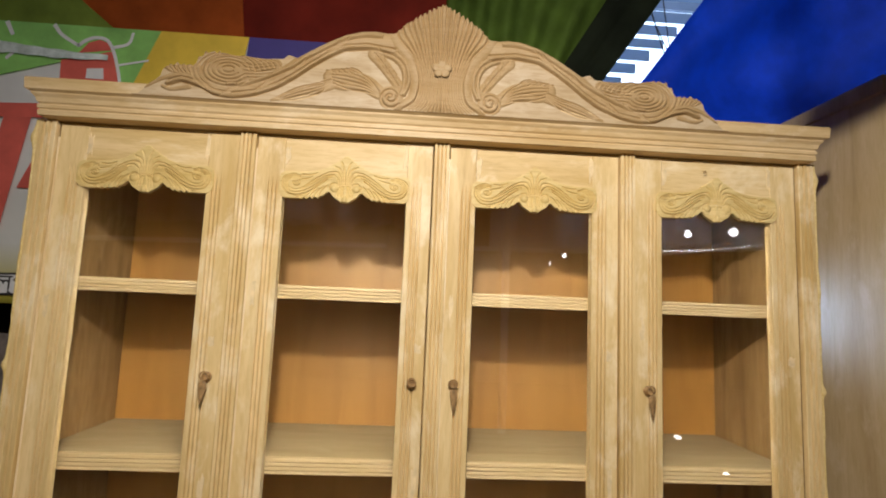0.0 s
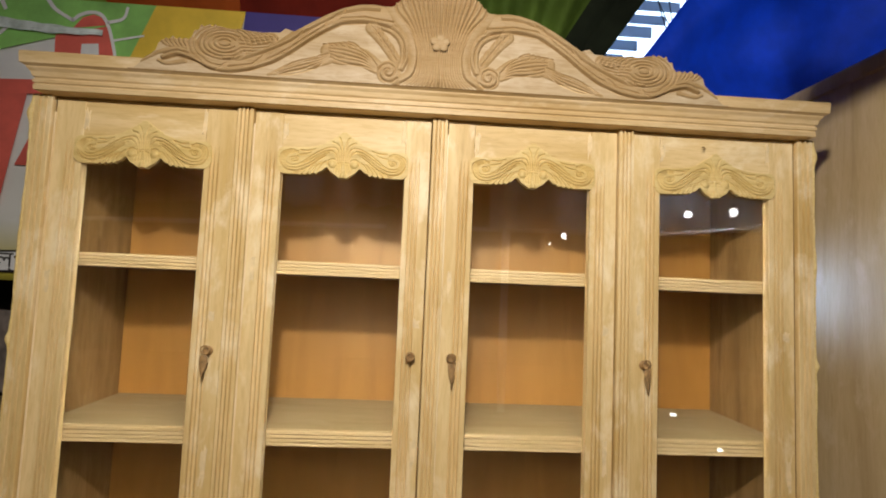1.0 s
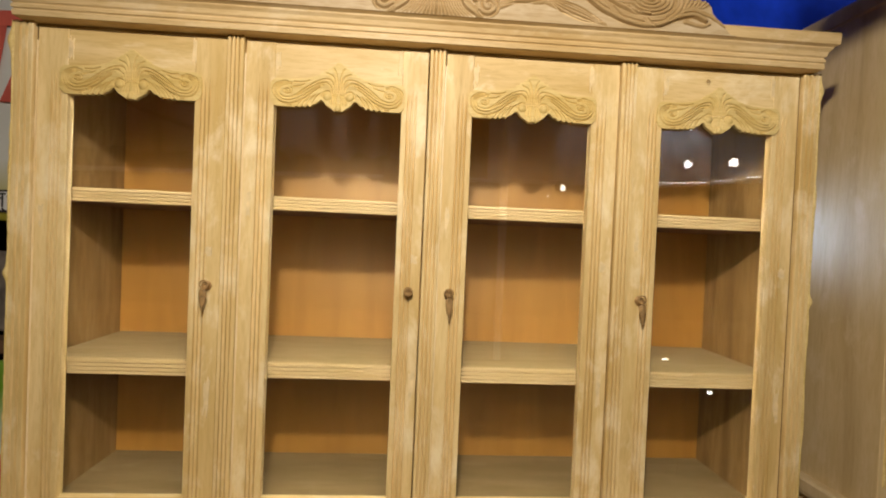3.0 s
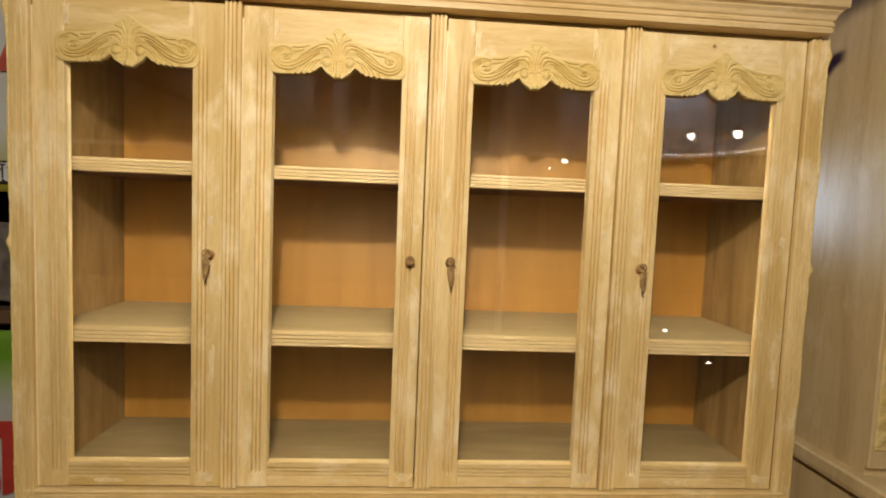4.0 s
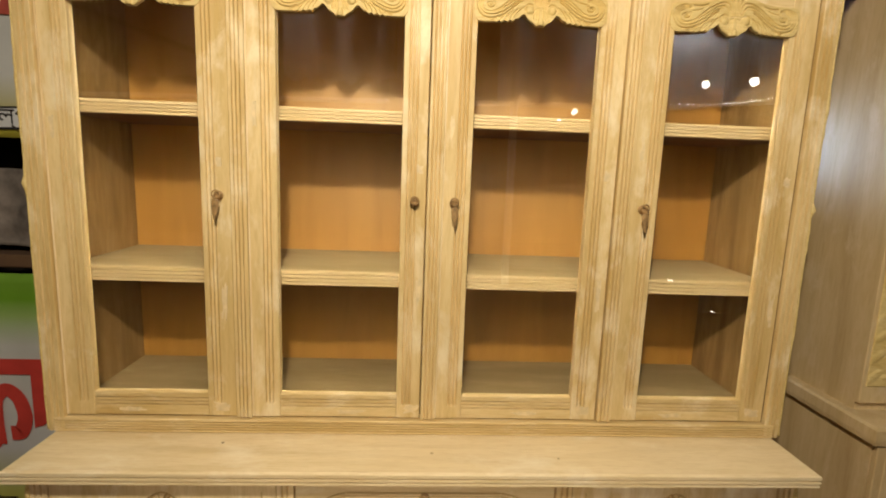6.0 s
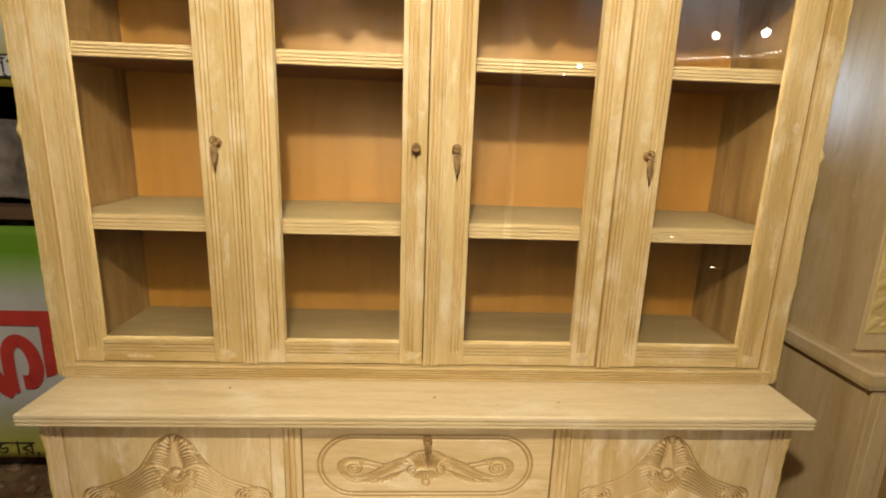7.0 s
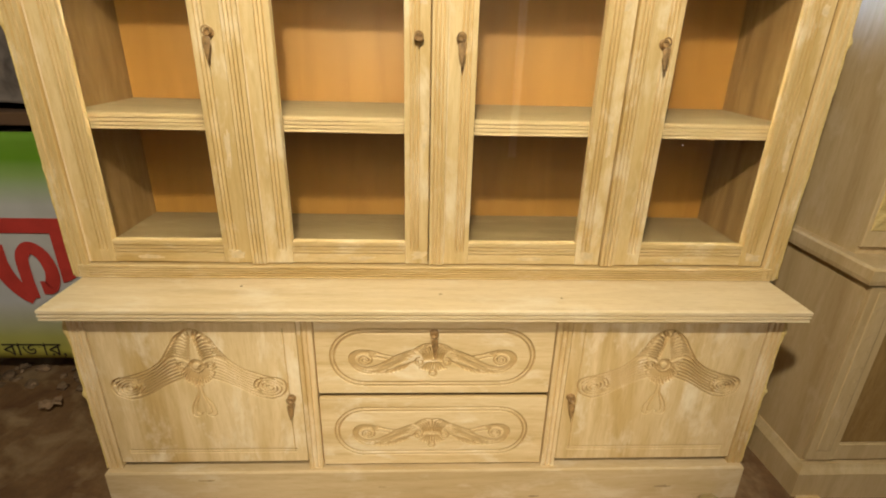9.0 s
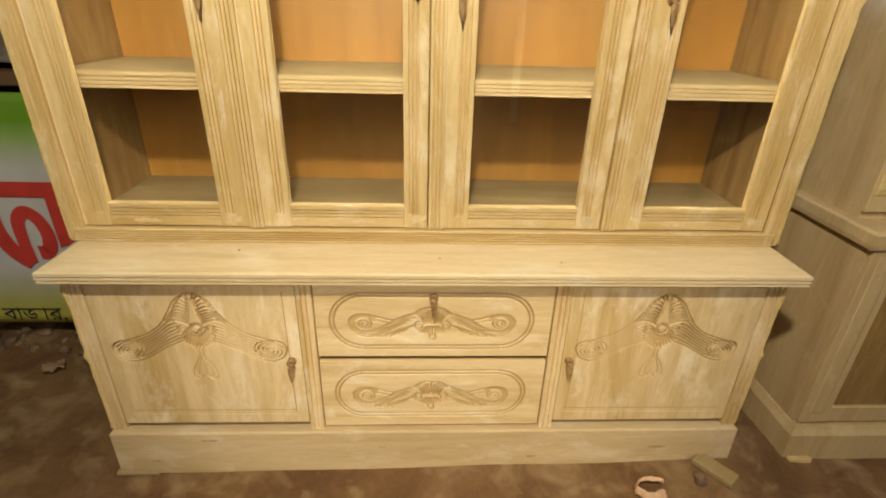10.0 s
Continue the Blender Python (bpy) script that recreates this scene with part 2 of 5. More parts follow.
def thin_sheet():
    """Grey roofing sheet that lets some daylight through."""
    n = Nodes("roof_sheet", 0.5)
    a = n.noise(n.coords((1, 1, 1)), 6.0, 4, 0.6)
    n.colour(n.ramp(a, [(0.3, (0.34, 0.38, 0.44)), (0.7, (0.48, 0.53, 0.60))]))
    glassy = n.put("ShaderNodeBsdfTranslucent")
    glassy.inputs["Color"].default_value = (0.40, 0.48, 0.58, 1)
    m = n.put("ShaderNodeMixShader")
    m.inputs[0].default_value = 0.5
    n.link(n.bsdf.outputs[0], m.inputs[1])
    n.link(glassy.outputs[0], m.inputs[2])
    n.link(m.outputs[0], n.t.nodes["Material Output"].inputs["Surface"])
    return n.mat


roof_sheet = thin_sheet()


def glow(name, colour, strength):
    n = Nodes(name)
    n.bsdf.inputs["Emission Color"].default_value = (*colour, 1)
    n.bsdf.inputs["Emission Strength"].default_value = strength
    return n.colour(colour)


bulb_glow = glow("bulb_glow", (1.0, 0.92, 0.78), 42.0)
daylight = glow("daylight_backdrop", (0.72, 0.86, 1.0), 2.6)

# ---- mesh helpers ----


def part(name, bm, material, parent=None, label=""):
    me = bpy.data.meshes.new(name)
    bm.normal_update()
    bm.to_mesh(me)
    bm.free()
    ob = new(name, me)
    me.materials.append(material)
    if parent:
        ob.parent = parent
    if label:
        ob["label"] = label
    return ob


def thing(name, label, category, group="", place=(0, 0, 0)):
    ob = new(name)
    ob.location = place
    ob.empty_display_size = 0.05
    return tagged(ob, label, category, group)


def add_box(bm, x0, x1, y0, y1, z0, z1, bevel=0.002):
    vs = [bm.verts.new((x, y, z)) for z in (z0, z1) for x, y in ((x0, y0), (x1, y0), (x1, y1), (x0, y1))]
    fs = [bm.faces.new([vs[i] for i in f]) for f in ((3, 2, 1, 0), (4, 5, 6, 7), (0, 1, 5, 4), (1, 2, 6, 5), (2, 3, 7, 6), (3, 0, 4, 7))]
    if bevel:
        bmesh.ops.bevel(bm, geom=list({e for f in fs for e in f.edges}), offset=bevel, segments=1, affect="EDGES")
    return bm


def boxes(*rows, bevel=0.002):
    bm = bmesh.new()
    for r in rows:
        add_box(bm, *r, bevel=bevel)
    return bm


def extrude(bm, profile, a, b, axis):
    """A closed profile carried from a to b along an axis: x takes (y, z), z takes (x, y), y takes (x, z)."""
    def place(p, k):
        return {"x": (k, p[0], p[1]), "y": (p[0], k, p[1]), "z": (p[0], p[1], k)}[axis]
    r0, r1 = ([bm.verts.new(place(p, k)) for p in profile] for k in (a, b))
    n = len(profile)
    new_faces = [bm.faces.new((r0[i], r0[(i + 1) % n], r1[(i + 1) % n], r1[i])) for i in range(n)]
    new_faces += [bm.faces.new(r0[::-1]), bm.faces.new(r1)]
    bmesh.ops.recalc_face_normals(bm, faces=new_faces)
    return bm


def grooved(a0, a1, front, back, grooves, depth=0.003, width=0.006):
    """Profile of a board from a0 to a1 with rounded grooves in its front, as (across, depth) points."""
    pts = [(a0, back), (a0, front + 0.0015), (a0 + 0.0015, front)]
    for g in sorted(grooves):
        w = width / 2
        pts += [(g - w, front), (g - w * 0.5, front + depth * 0.85), (g, front + depth), (g + w * 0.5, front + depth * 0.85), (g + w, front)]
    return pts + [(a1 - 0.0015, front), (a1, front + 0.0015), (a1, back)]


def flip(profile):
    return [(d, a) for a, d in profile]


def ring_loft(bm, profile, half, front, back):
    """Moulding round the front and both sides: profile rows (offset, z) outwards from half width and front."""
    rings = []
    for off, z in profile:
        xs = half + off
        rings.append([bm.verts.new(p) for p in ((-xs, front - off, z), (xs, front - off, z), (xs, back, z), (-xs, back, z))])
    for a, b in zip(rings, rings[1:]):
        for i in range(4):
            j = (i + 1) % 4
            bm.faces.new((a[i], a[j], b[j], b[i]))
    bm.faces.new(rings[0][::-1])
    bm.faces.new(rings[-1])
    return bm


def lathe(profile, n=20, axis="z"):
    """Profile rows (radius, height) turned round an axis."""
    bm = bmesh.new()
    rings = []
    for r, h in profile:
        ring = []
        for i in range(n):
            a = 2 * math.pi * i / n
            c, s = r * math.cos(a), r * math.sin(a)
            ring.append(bm.verts.new((c, s, h) if axis == "z" else (c, h, s)))
        rings.append(ring)
    for a, b in zip(rings, rings[1:]):
        for i in range(n):
            bm.faces.new((a[i], a[(i + 1) % n], b[(i + 1) % n], b[i]))
    bm.faces.new(rings[0])
    bm.faces.new(rings[-1])
    bmesh.ops.recalc_face_normals(bm, faces=bm.faces)
    return bm


def tube(path, radius, n=8):
    bm = bmesh.new()
    rings = []
    pts = [Vector(p) for p in path]
    for i, p in enumerate(pts):
        d = (pts[min(i + 1, len(pts) - 1)] - pts[max(i - 1, 0)]).normalized()
        side = d.cross(Vector((0.31, 0.2, 0.93))).normalized()
        up = d.cross(side)
        r = radius(i / (len(pts) - 1)) if callable(radius) else radius
        rings.append([bm.verts.new(p + r * (math.cos(2 * math.pi * k / n) * side + math.sin(2 * math.pi * k / n) * up)) for k in range(n)])
    for a, b in zip(rings, rings[1:]):
        for k in range(n):
            bm.faces.new((a[k], a[(k + 1) % n], b[(k + 1) % n], b[k]))
    bm.faces.new(rings[0][::-1])
    bm.faces.new(rings[-1])
    bmesh.ops.recalc_face_normals(bm, faces=bm.faces)
    return bm


# ---- carving: strokes of a gouge laid over a surface ----


def spline(points, n=14):
    """Catmull-Rom curve through the points."""
    p = np.array(points, float)
    p = np.vstack([2 * p[0] - p[1], p, 2 * p[-1] - p[-2]])
    out = []
    for i in range(1, len(p) - 2):
        for t in np.linspace(0, 1, n, endpoint=False):
            a, b, c, d = p[i - 1], p[i], p[i + 1], p[i + 2]
            out.append(0.5 * (2 * b + (c - a) * t + (2 * a - 5 * b + 4 * c - d) * t * t + (3 * b - a - 3 * c + d) * t ** 3))
    return np.vstack([out, p[-2]])


def spiral(cx, cz, r0, r1, a0, turns, n=40):
    t = np.linspace(0, 1, n)
    a, r = np.radians(a0) + 2 * np.pi * turns * t, r0 + (r1 - r0) * t
    return np.stack([cx + r * np.cos(a), cz + r * np.sin(a)], 1)


def between(a, b, f, start=0.0, stop=1.0, n=40):
    """The curve that runs a share f of the way from guide a to guide b, over a stretch of their length."""
    def even(p):
        c = spline(p, 14)
        d = np.concatenate([[0], np.cumsum(np.hypot(*np.diff(c, axis=0).T))])
        q = np.linspace(start, stop, n) * d[-1]
        return np.stack([np.interp(q, d, c[:, 0]), np.interp(q, d, c[:, 1])], 1)
    return even(a) * (1 - f) + even(b) * f


def whorl(cx, cz, rx, rz, a0, turns, w, d, n=70):
    """A flattened spiral that winds inwards."""
    t = np.linspace(0, 1, n)
    a, r = np.radians(a0) + 2 * np.pi * turns * t, 1 - 0.88 * t
    return (np.stack([cx + rx * r * np.cos(a), cz + rz * r * np.sin(a)], 1), w, w * 0.9, -d)


def carve(X, Z, strokes, H=None):
    """Height field: the rounded ridges of strokes (path, width at start, width at end, height)."""
    H = np.zeros_like(X) if H is None else H
    D = np.zeros_like(X)
    for path, w0, w1, h in strokes:
        w = max(w0, w1)
        lo, hi = path.min(0) - w, path.max(0) + w
        m = (X > lo[0]) & (X < hi[0]) & (Z > lo[1]) & (Z < hi[1])
        if not m.any():
            continue
        x, z = X[m], Z[m]
        best = np.zeros_like(x)
        k = len(path) - 1
        for i in range(k):
            a, d = path[i], path[i + 1] - path[i]
            L = d @ d + 1e-12
            u = np.clip(((x - a[0]) * d[0] + (z - a[1]) * d[1]) / L, 0, 1)
            dist = np.hypot(x - a[0] - u * d[0], z - a[1] - u * d[1])
            ww = w0 + (w1 - w0) * (i + u) / k
            q = np.clip(1 - (dist / ww) ** 2, 0, 1)
            best = np.maximum(best, (np.sqrt(q) if h > 0 else q) * (0.35 + 0.65 * ww / w))
        if h > 0:
            H[m] = np.maximum(H[m], h * best)
        else:
            D[m] = np.maximum(D[m], -h * best)
    return H - D


def mirror(strokes):
    return strokes + [(p * np.array([-1, 1]), a, b, h) for p, a, b, h in strokes]


def relief(x0, x1, low, high, nx, nz, strokes, front, back, ease=0.0):
    """A carved board: columns from low(x) to high(x), its face at y = front minus the carved height."""
    xs = np.linspace(x0, x1, nx)
    lo, hi = np.array([low(x) for x in xs]), np.array([high(x) for x in xs])
    v = np.linspace(0, 1, nz)
    X = np.repeat(xs[:, None], nz, 1)
    Z = lo[:, None] + (hi - lo)[:, None] * v[None, :]
    H = carve(X, Z, strokes)
    if ease:
        u = np.clip((Z - lo[:, None]) / ease, 0, 1)
        H = H * u * (2 - u)
    Y = front - H
    verts = [(float(a), float(b), float(c)) for a, b, c in zip(X.ravel(), Y.ravel(), Z.ravel())]
    n0 = len(verts)
    faces = [(i * nz + j, (i + 1) * nz + j, (i + 1) * nz + j + 1, i * nz + j + 1) for i in range(nx - 1) for j in range(nz - 1)]
    if back is not None:
        rim = [i * nz for i in range(nx)] + [(nx - 1) * nz + j for j in range(1, nz)] + [i * nz + nz - 1 for i in range(nx - 2, -1, -1)] + [j for j in range(nz - 2, 0, -1)]
        verts += [(verts[i][0], back, verts[i][2]) for i in rim]
        k = len(rim)
        faces += [(rim[i], n0 + i, n0 + (i + 1) % k, rim[(i + 1) % k]) for i in range(k)]
        for i in range(nx - 1):
            a, b = n0 + i, n0 + i + 1
            c = n0 + (nx - 1) + (nz - 1) + (nx - 1 - i)
            d = c - 1
            faces.append((a, c % len(verts) if c < n0 + k else n0, d, b))
    me = bpy.data.meshes.new("carving")
    me.from_pydata(verts, [], faces)
    me.polygons.foreach_set("use_smooth", [True] * len(me.polygons))
    return me


def carved_part(name, me, material, parent, label=""):
    me.name = name
    me.materials.append(material)
    ob = new(name, me)
    ob.parent = parent
    if label:
        ob["label"] = label
    return ob


# ---- ground and hall ----
def ground():
    bm = bmesh.new()
    n = 70
    xs = [-40, -20, -10, -6] + list(np.linspace(-4, 4, n)) + [6, 10, 20, 40]
    ys = [-40, -20, -10, -6] + list(np.linspace(-4, 2.4, n)) + [6, 10, 20, 40]

    def lift(x, y):
        d = max(0.0, -x - 1.05)
        near = 1.0 if abs(x) < 2.2 and -1 < y < 0.5 else 0.4
        heap = 0.040 * min(1.0, max(0.0, (x + 1.0) / 1.9)) * math.exp(-((y + 0.17) / 0.24) ** 2) * min(1.0, max(0.0, (1.16 - x) / 0.16))
        return heap + near * (0.010 * (noise.noise((x * 3, y * 3, 0)) - 0.25) + 0.05 * min(1, d * 1.5) * max(0, noise.noise((x * 2.2, y * 2.2, 4)) + 0.15)) - 0.003
    grid = [[bm.verts.new((x, y, lift(x, y))) for y in ys] for x in xs]
    for i in range(len(xs) - 1):
        for j in range(len(ys) - 1):
            f = bm.faces.new((grid[i][j], grid[i + 1][j], grid[i + 1][j + 1], grid[i][j + 1]))
            f.smooth = True
    return tagged(part("ground", bm, soil), "trodden brown earth floor with pale dust patches", "ground", kind="structure")


ground()
# unseen walls added to close the hall against sky light
for nm, row in (("wall_south", (-7, 7, -9.2, -9.0, 0, 3.9)), ("wall_west", (-7.2, -7, -9.2, 2.7, 0, 3.9)),
                ("wall_east", (7, 7.2, -9.2, 2.7, 0, 3.9)), ("wall_north", (-7, 7, 2.5, 2.7, 0, 3.9))):
    tagged(part(nm, boxes(row, bevel=0), dark_cloth), "unseen dark cloth wall added to keep sky light out", "wall", kind="structure")


def tin_roof():
    """Corrugated tin with an open slot over the stall's back."""
    bm = bmesh.new()
    for x0, x1, y0, y1 in ((-7, 7, -9.2, 1.0), (-7, 0.6, 1.0, 2.7), (3.4, 7, 1.0, 2.7)):
        n = int((x1 - x0) / 0.06)
        rows = []
        for i in range(n + 1):
            x = x0 + (x1 - x0) * i / n
            z = 3.85 + 0.02 * math.cos(i * math.pi)
            rows.append([bm.verts.new((x, y, z + dz)) for y, dz in ((y0, 0), (y1, 0), (y1, 0.012), (y0, 0.012))])
        for a, b in zip(rows, rows[1:]):
            for k in range(4):
                bm.faces.new((a[k], b[k], b[(k + 1) % 4], a[(k + 1) % 4]))
    return tagged(part("ceiling", bm, dark_tin), "dark corrugated tin roof over the market hall", "roof", kind="structure")


tin_roof()

# ---- tent cloth over the stall ----
def drape(name, corner, label, material, folds=7, depth=0.03, sag=0.05, n=60):
    """Hanging cloth over four corners (lower left, lower right, upper right, upper left) with folds and some sag."""
    a, b, c, d = (Vector(p) for p in corner)
    verts, faces = [], []
    m = 24
    nrm = (b - a).cross(d - a).normalized()
    for i in range(n + 1):
        for j in range(m + 1):
            u, v = i / n, j / m
            p = (a * (1 - u) + b * u) * (1 - v) + (d * (1 - u) + c * u) * v
            w = math.sin(folds * math.pi * u + 1.3 * v + 2 * noise.noise((u * 3, v * 2, folds)))
            p = p + nrm * (depth * w * (0.4 + 0.6 * v) + 0.4 * depth * noise.noise((u * 9, v * 5, 1)))
            p.z -= sag * 4 * u * (1 - u) * (0.5 + 0.5 * v)
            verts.append(p[:])
    for i in range(n):
        for j in range(m):
            q = i * (m + 1) + j
            faces.append((q, q + m + 1, q + m + 2, q + 1))
    me = bpy.data.meshes.new(name)
    me.from_pydata(verts, [], faces)
    me.polygons.foreach_set("use_smooth", [True] * len(faces))
    me.materials.append(material)
    ob = new(name, me)
    mod = ob.modifiers.new("thickness", "SOLIDIFY")
    mod.thickness = 0.004
    return tagged(ob, label, "cloth")


drape("tent_cloth", ((-2.8, 0.63, 2.28), (-1.10, 0.63, 2.41), (-1.84, 0.57, 3.0), (-2.8, 0.57, 3.0)), "olive green tent cloth hanging above the printed banner", cloth_olive, 3, 0.02, 0.0)
drape("tent_cloth", ((-1.14, 0.64, 2.38), (-0.735, 0.64, 2.36), (-0.79, 0.58, 3.0), (-1.88, 0.58, 3.0)), "rust orange tent cloth with a seam", cloth_rust, 2, 0.012, 0.0)
drape("tent_cloth", ((-0.745, 0.65, 2.34), (0.06, 0.65, 2.15), (0.05, 0.59, 3.0), (-0.80, 0.59, 3.0)), "dark maroon tent cloth behind the crest", cloth_red, 3, 0.012, 0.0)
drape("tent_cloth", ((0.02, 0.66, 2.0), (0.42, 0.66, 2.08), (1.03, 0.60, 3.0), (0.02, 0.60, 3.0)), "gathered dark green tent cloth in folds", cloth_green, 13, 0.03, 0.0)
# extra dark strip laid over the green cloth as fold shade
drape("tent_cloth", ((0.23, 0.615, 2.05), (0.415, 0.615, 2.08), (1.02, 0.555, 3.0), (0.80, 0.555, 3.0)), "blackish green strip added as shade in the gathered tent cloth", cloth_fold_shade, 2, 0.008, 0.0)
drape("tent_cloth", ((0.50, 0.68, 2.0), (2.9, 0.68, 2.0), (2.9, 0.56, 3.0), (1.19, 0.56, 3.0)), "shiny royal blue tent cloth bulging down", cloth_blue, 4, 0.06, 0.0)


# out-of-view cloth, with the short pole below, added to shade the wardrobe top
drape("tent_cloth", ((0.55, -0.50, 2.16), (2.9, -0.50, 2.13), (2.9, -0.52, 2.31), (0.60, -0.52, 2.31)), "unseen blue cloth border added to shade the wardrobe top", cloth_blue, 9, 0.012, 0.0)
for x0, y, z in ((-6.99, 0.585, 3.0), (0.55, -0.51, 2.32)):
    tagged(part("tent_pole", tube([(x0, y, z), (2, y, z), (6.99, y, z)], 0.035, 10), plain("bamboo", (0.36, 0.26, 0.12), 0.5)), "bamboo pole that carries the tent cloth", "pole", "tent poles")
for x in (-2.5, -0.36):
    tagged(part("tent_post", lathe([(0.022, -0.02), (0.022, 2.42)], 12), plain("bamboo_post", (0.33, 0.24, 0.12), 0.5)), "bamboo post behind the printed banners", "post", "tent posts").location = (x, 0.528, 0)


def roof_light():
    """The bright slot in the roof seen between two cloths: tin battens before the sky."""
    bm = boxes((0.2, 3.2, 2.30, 2.32, 2.4, 3.84), bevel=0)
    tagged(part("backdrop", bm, daylight), "bright daylight beyond the open roof slot", "backdrop", kind="structure")
    for i in range(14):
        z = 2.46 + 0.095 * i
        end = 1.41 + 1.02 * (z - 3.17) if 2.9 < z < 3.42 else 6.99
        bm = boxes((-6.99, end, 1.90, 1.916, z, z + 0.060 + 0.014 * (i % 3) / 2), bevel=0.002)
        tagged(part("roof_batten", bm, roof_sheet), "pale grey translucent roof strip against daylight", "batten", "roof battens")
    for x0, x1 in ((1.36, 1.62), (1.40, 1.57), (1.52, 1.60)):
        pts = [(x0 + (x1 - x0) * k / 8, 1.86, 3.80 - 0.62 * k / 8 - 0.05 * math.sin(math.pi * k / 8)) for k in range(9)]
        tagged(part("wire", tube(pts, 0.004, 5), black_ink), "thin dark wire hanging in the roof slot", "wire", "roof wires")


roof_light()

# ---- printed banners ----
BY = 0.50


def text_mesh(body, size, depth=0.0):
    cu = bpy.data.curves.new("writing", "FONT")
    cu.body, cu.size, cu.extrude = body, size, depth
    ob = new("writing", cu)
    bpy.context.view_layer.update()
    me = bpy.data.meshes.new_from_object(ob.evaluated_get(bpy.context.evaluated_depsgraph_get()))
    bpy.data.objects.remove(ob)
    bpy.data.curves.remove(cu)
    return me


def writing(name, body, size, x, z, y, material, parent, wide=1.0, slant=0.0):
    me = text_mesh(body, size)
    me.transform(Matrix(((wide, slant, 0, x), (0, 0, -1, y), (0, 1, 0, z), (0, 0, 0, 1))))
    me.materials.clear()
    me.materials.append(material)
    ob = new(name, me)
    ob.parent = parent
    return ob


def flat(points, y):
    bm = bmesh.new()
    bm.faces.new([bm.verts.new((x, y, z)) for x, z in points])
    bmesh.ops.triangulate(bm, faces=bm.faces)
    return bm


def ribbon(path, w0, w1, y):
    """A flat brush stroke along a curve."""
    c = spline(path, 8)
    bm = bmesh.new()
    rows = []
    for i, p in enumerate(c):
        d = c[min(i + 1, len(c) - 1)] - c[max(i - 1, 0)]
        k = np.array([-d[1], d[0]]) / (np.hypot(*d) + 1e-9) * (w0 + (w1 - w0) * i / (len(c) - 1)) / 2
        rows.append([bm.verts.new((p[0] + e * k[0], y, p[1] + e * k[1])) for e in (-1, 1)])
    for a, b in zip(rows, rows[1:]):
        bm.faces.new((a[0], b[0], b[1], a[1]))
    bmesh.ops.recalc_face_normals(bm, faces=bm.faces)
    return bm


def sheet(x0, x1, z0, z1, y, wave=0.004, n=26):
    bm = bmesh.new()
    g = [[bm.verts.new((x, y + wave * noise.noise((x * 4, z * 3, 2)) , z)) for z in np.linspace(z0, z1, n)] for x in np.linspace(x0, x1, n)]
    for i in range(n - 1):
        for j in range(n - 1):
            bm.faces.new((g[i][j], g[i + 1][j], g[i + 1][j + 1], g[i][j + 1])).smooth = True
    r = bmesh.ops.extrude_face_region(bm, geom=bm.faces[:])
    bmesh.ops.translate(bm, vec=(0, 0.006, 0), verts=[v for v in r["geom"] if isinstance(v, bmesh.types.BMVert)])
    bmesh.ops.recalc_face_normals(bm, faces=bm.faces)
    return bm


def lower_banner():
    t = thing("banner", "printed vinyl banner in green, white and yellow with red lettering", "banner")
    lay = banner_print("banner_print_low", [(0.10, (0.52, 0.46, 0.06)), (0.20, (0.50, 0.50, 0.14)), (0.36, (0.62, 0.62, 0.60)), (0.75, (0.62, 0.62, 0.56)), (0.86, (0.34, 0.50, 0.15)), (0.92, (0.17, 0.37, 0.025)), (1.0, (0.19, 0.37, 0.04))])
    part("print", sheet(-2.5, -0.3, 0.10, 1.012, BY), lay, t)
    y = BY - 0.008
    part("red_letter", flat([(-2.4, 0.645), (-1.335, 0.647), (-1.335, 0.705), (-2.4, 0.705)], y), red_ink, t)
    part("red_letter", flat([(-1.402, 0.66), (-1.402, 0.445), (-1.372, 0.455), (-1.340, 0.475), (-1.340, 0.66)], y - 0.001), red_ink, t)
    part("red_letter", ribbon([(-1.62, 0.60), (-1.615, 0.52), (-1.59, 0.45), (-1.555, 0.40), (-1.525, 0.375)], 0.075, 0.05, y - 0.001), red_ink, t)
    part("red_letter", ribbon([(-1.525, 0.38), (-1.530, 0.47), (-1.525, 0.555), (-1.490, 0.590), (-1.450, 0.560), (-1.432, 0.49), (-1.450, 0.43), (-1.485, 0.425)], 0.045, 0.055, y - 0.002), red_ink, t)
    part("red_letter", flat([(-1.355, 0.715), (-1.358, 0.755), (-1.342, 0.81), (-1.30, 0.78), (-1.30, 0.715)], y - 0.001), red_ink, t)
    writing("small_writing", "বাজার,", 0.086, -1.715, 0.118, BY - 0.008, black_ink, t)
    return t


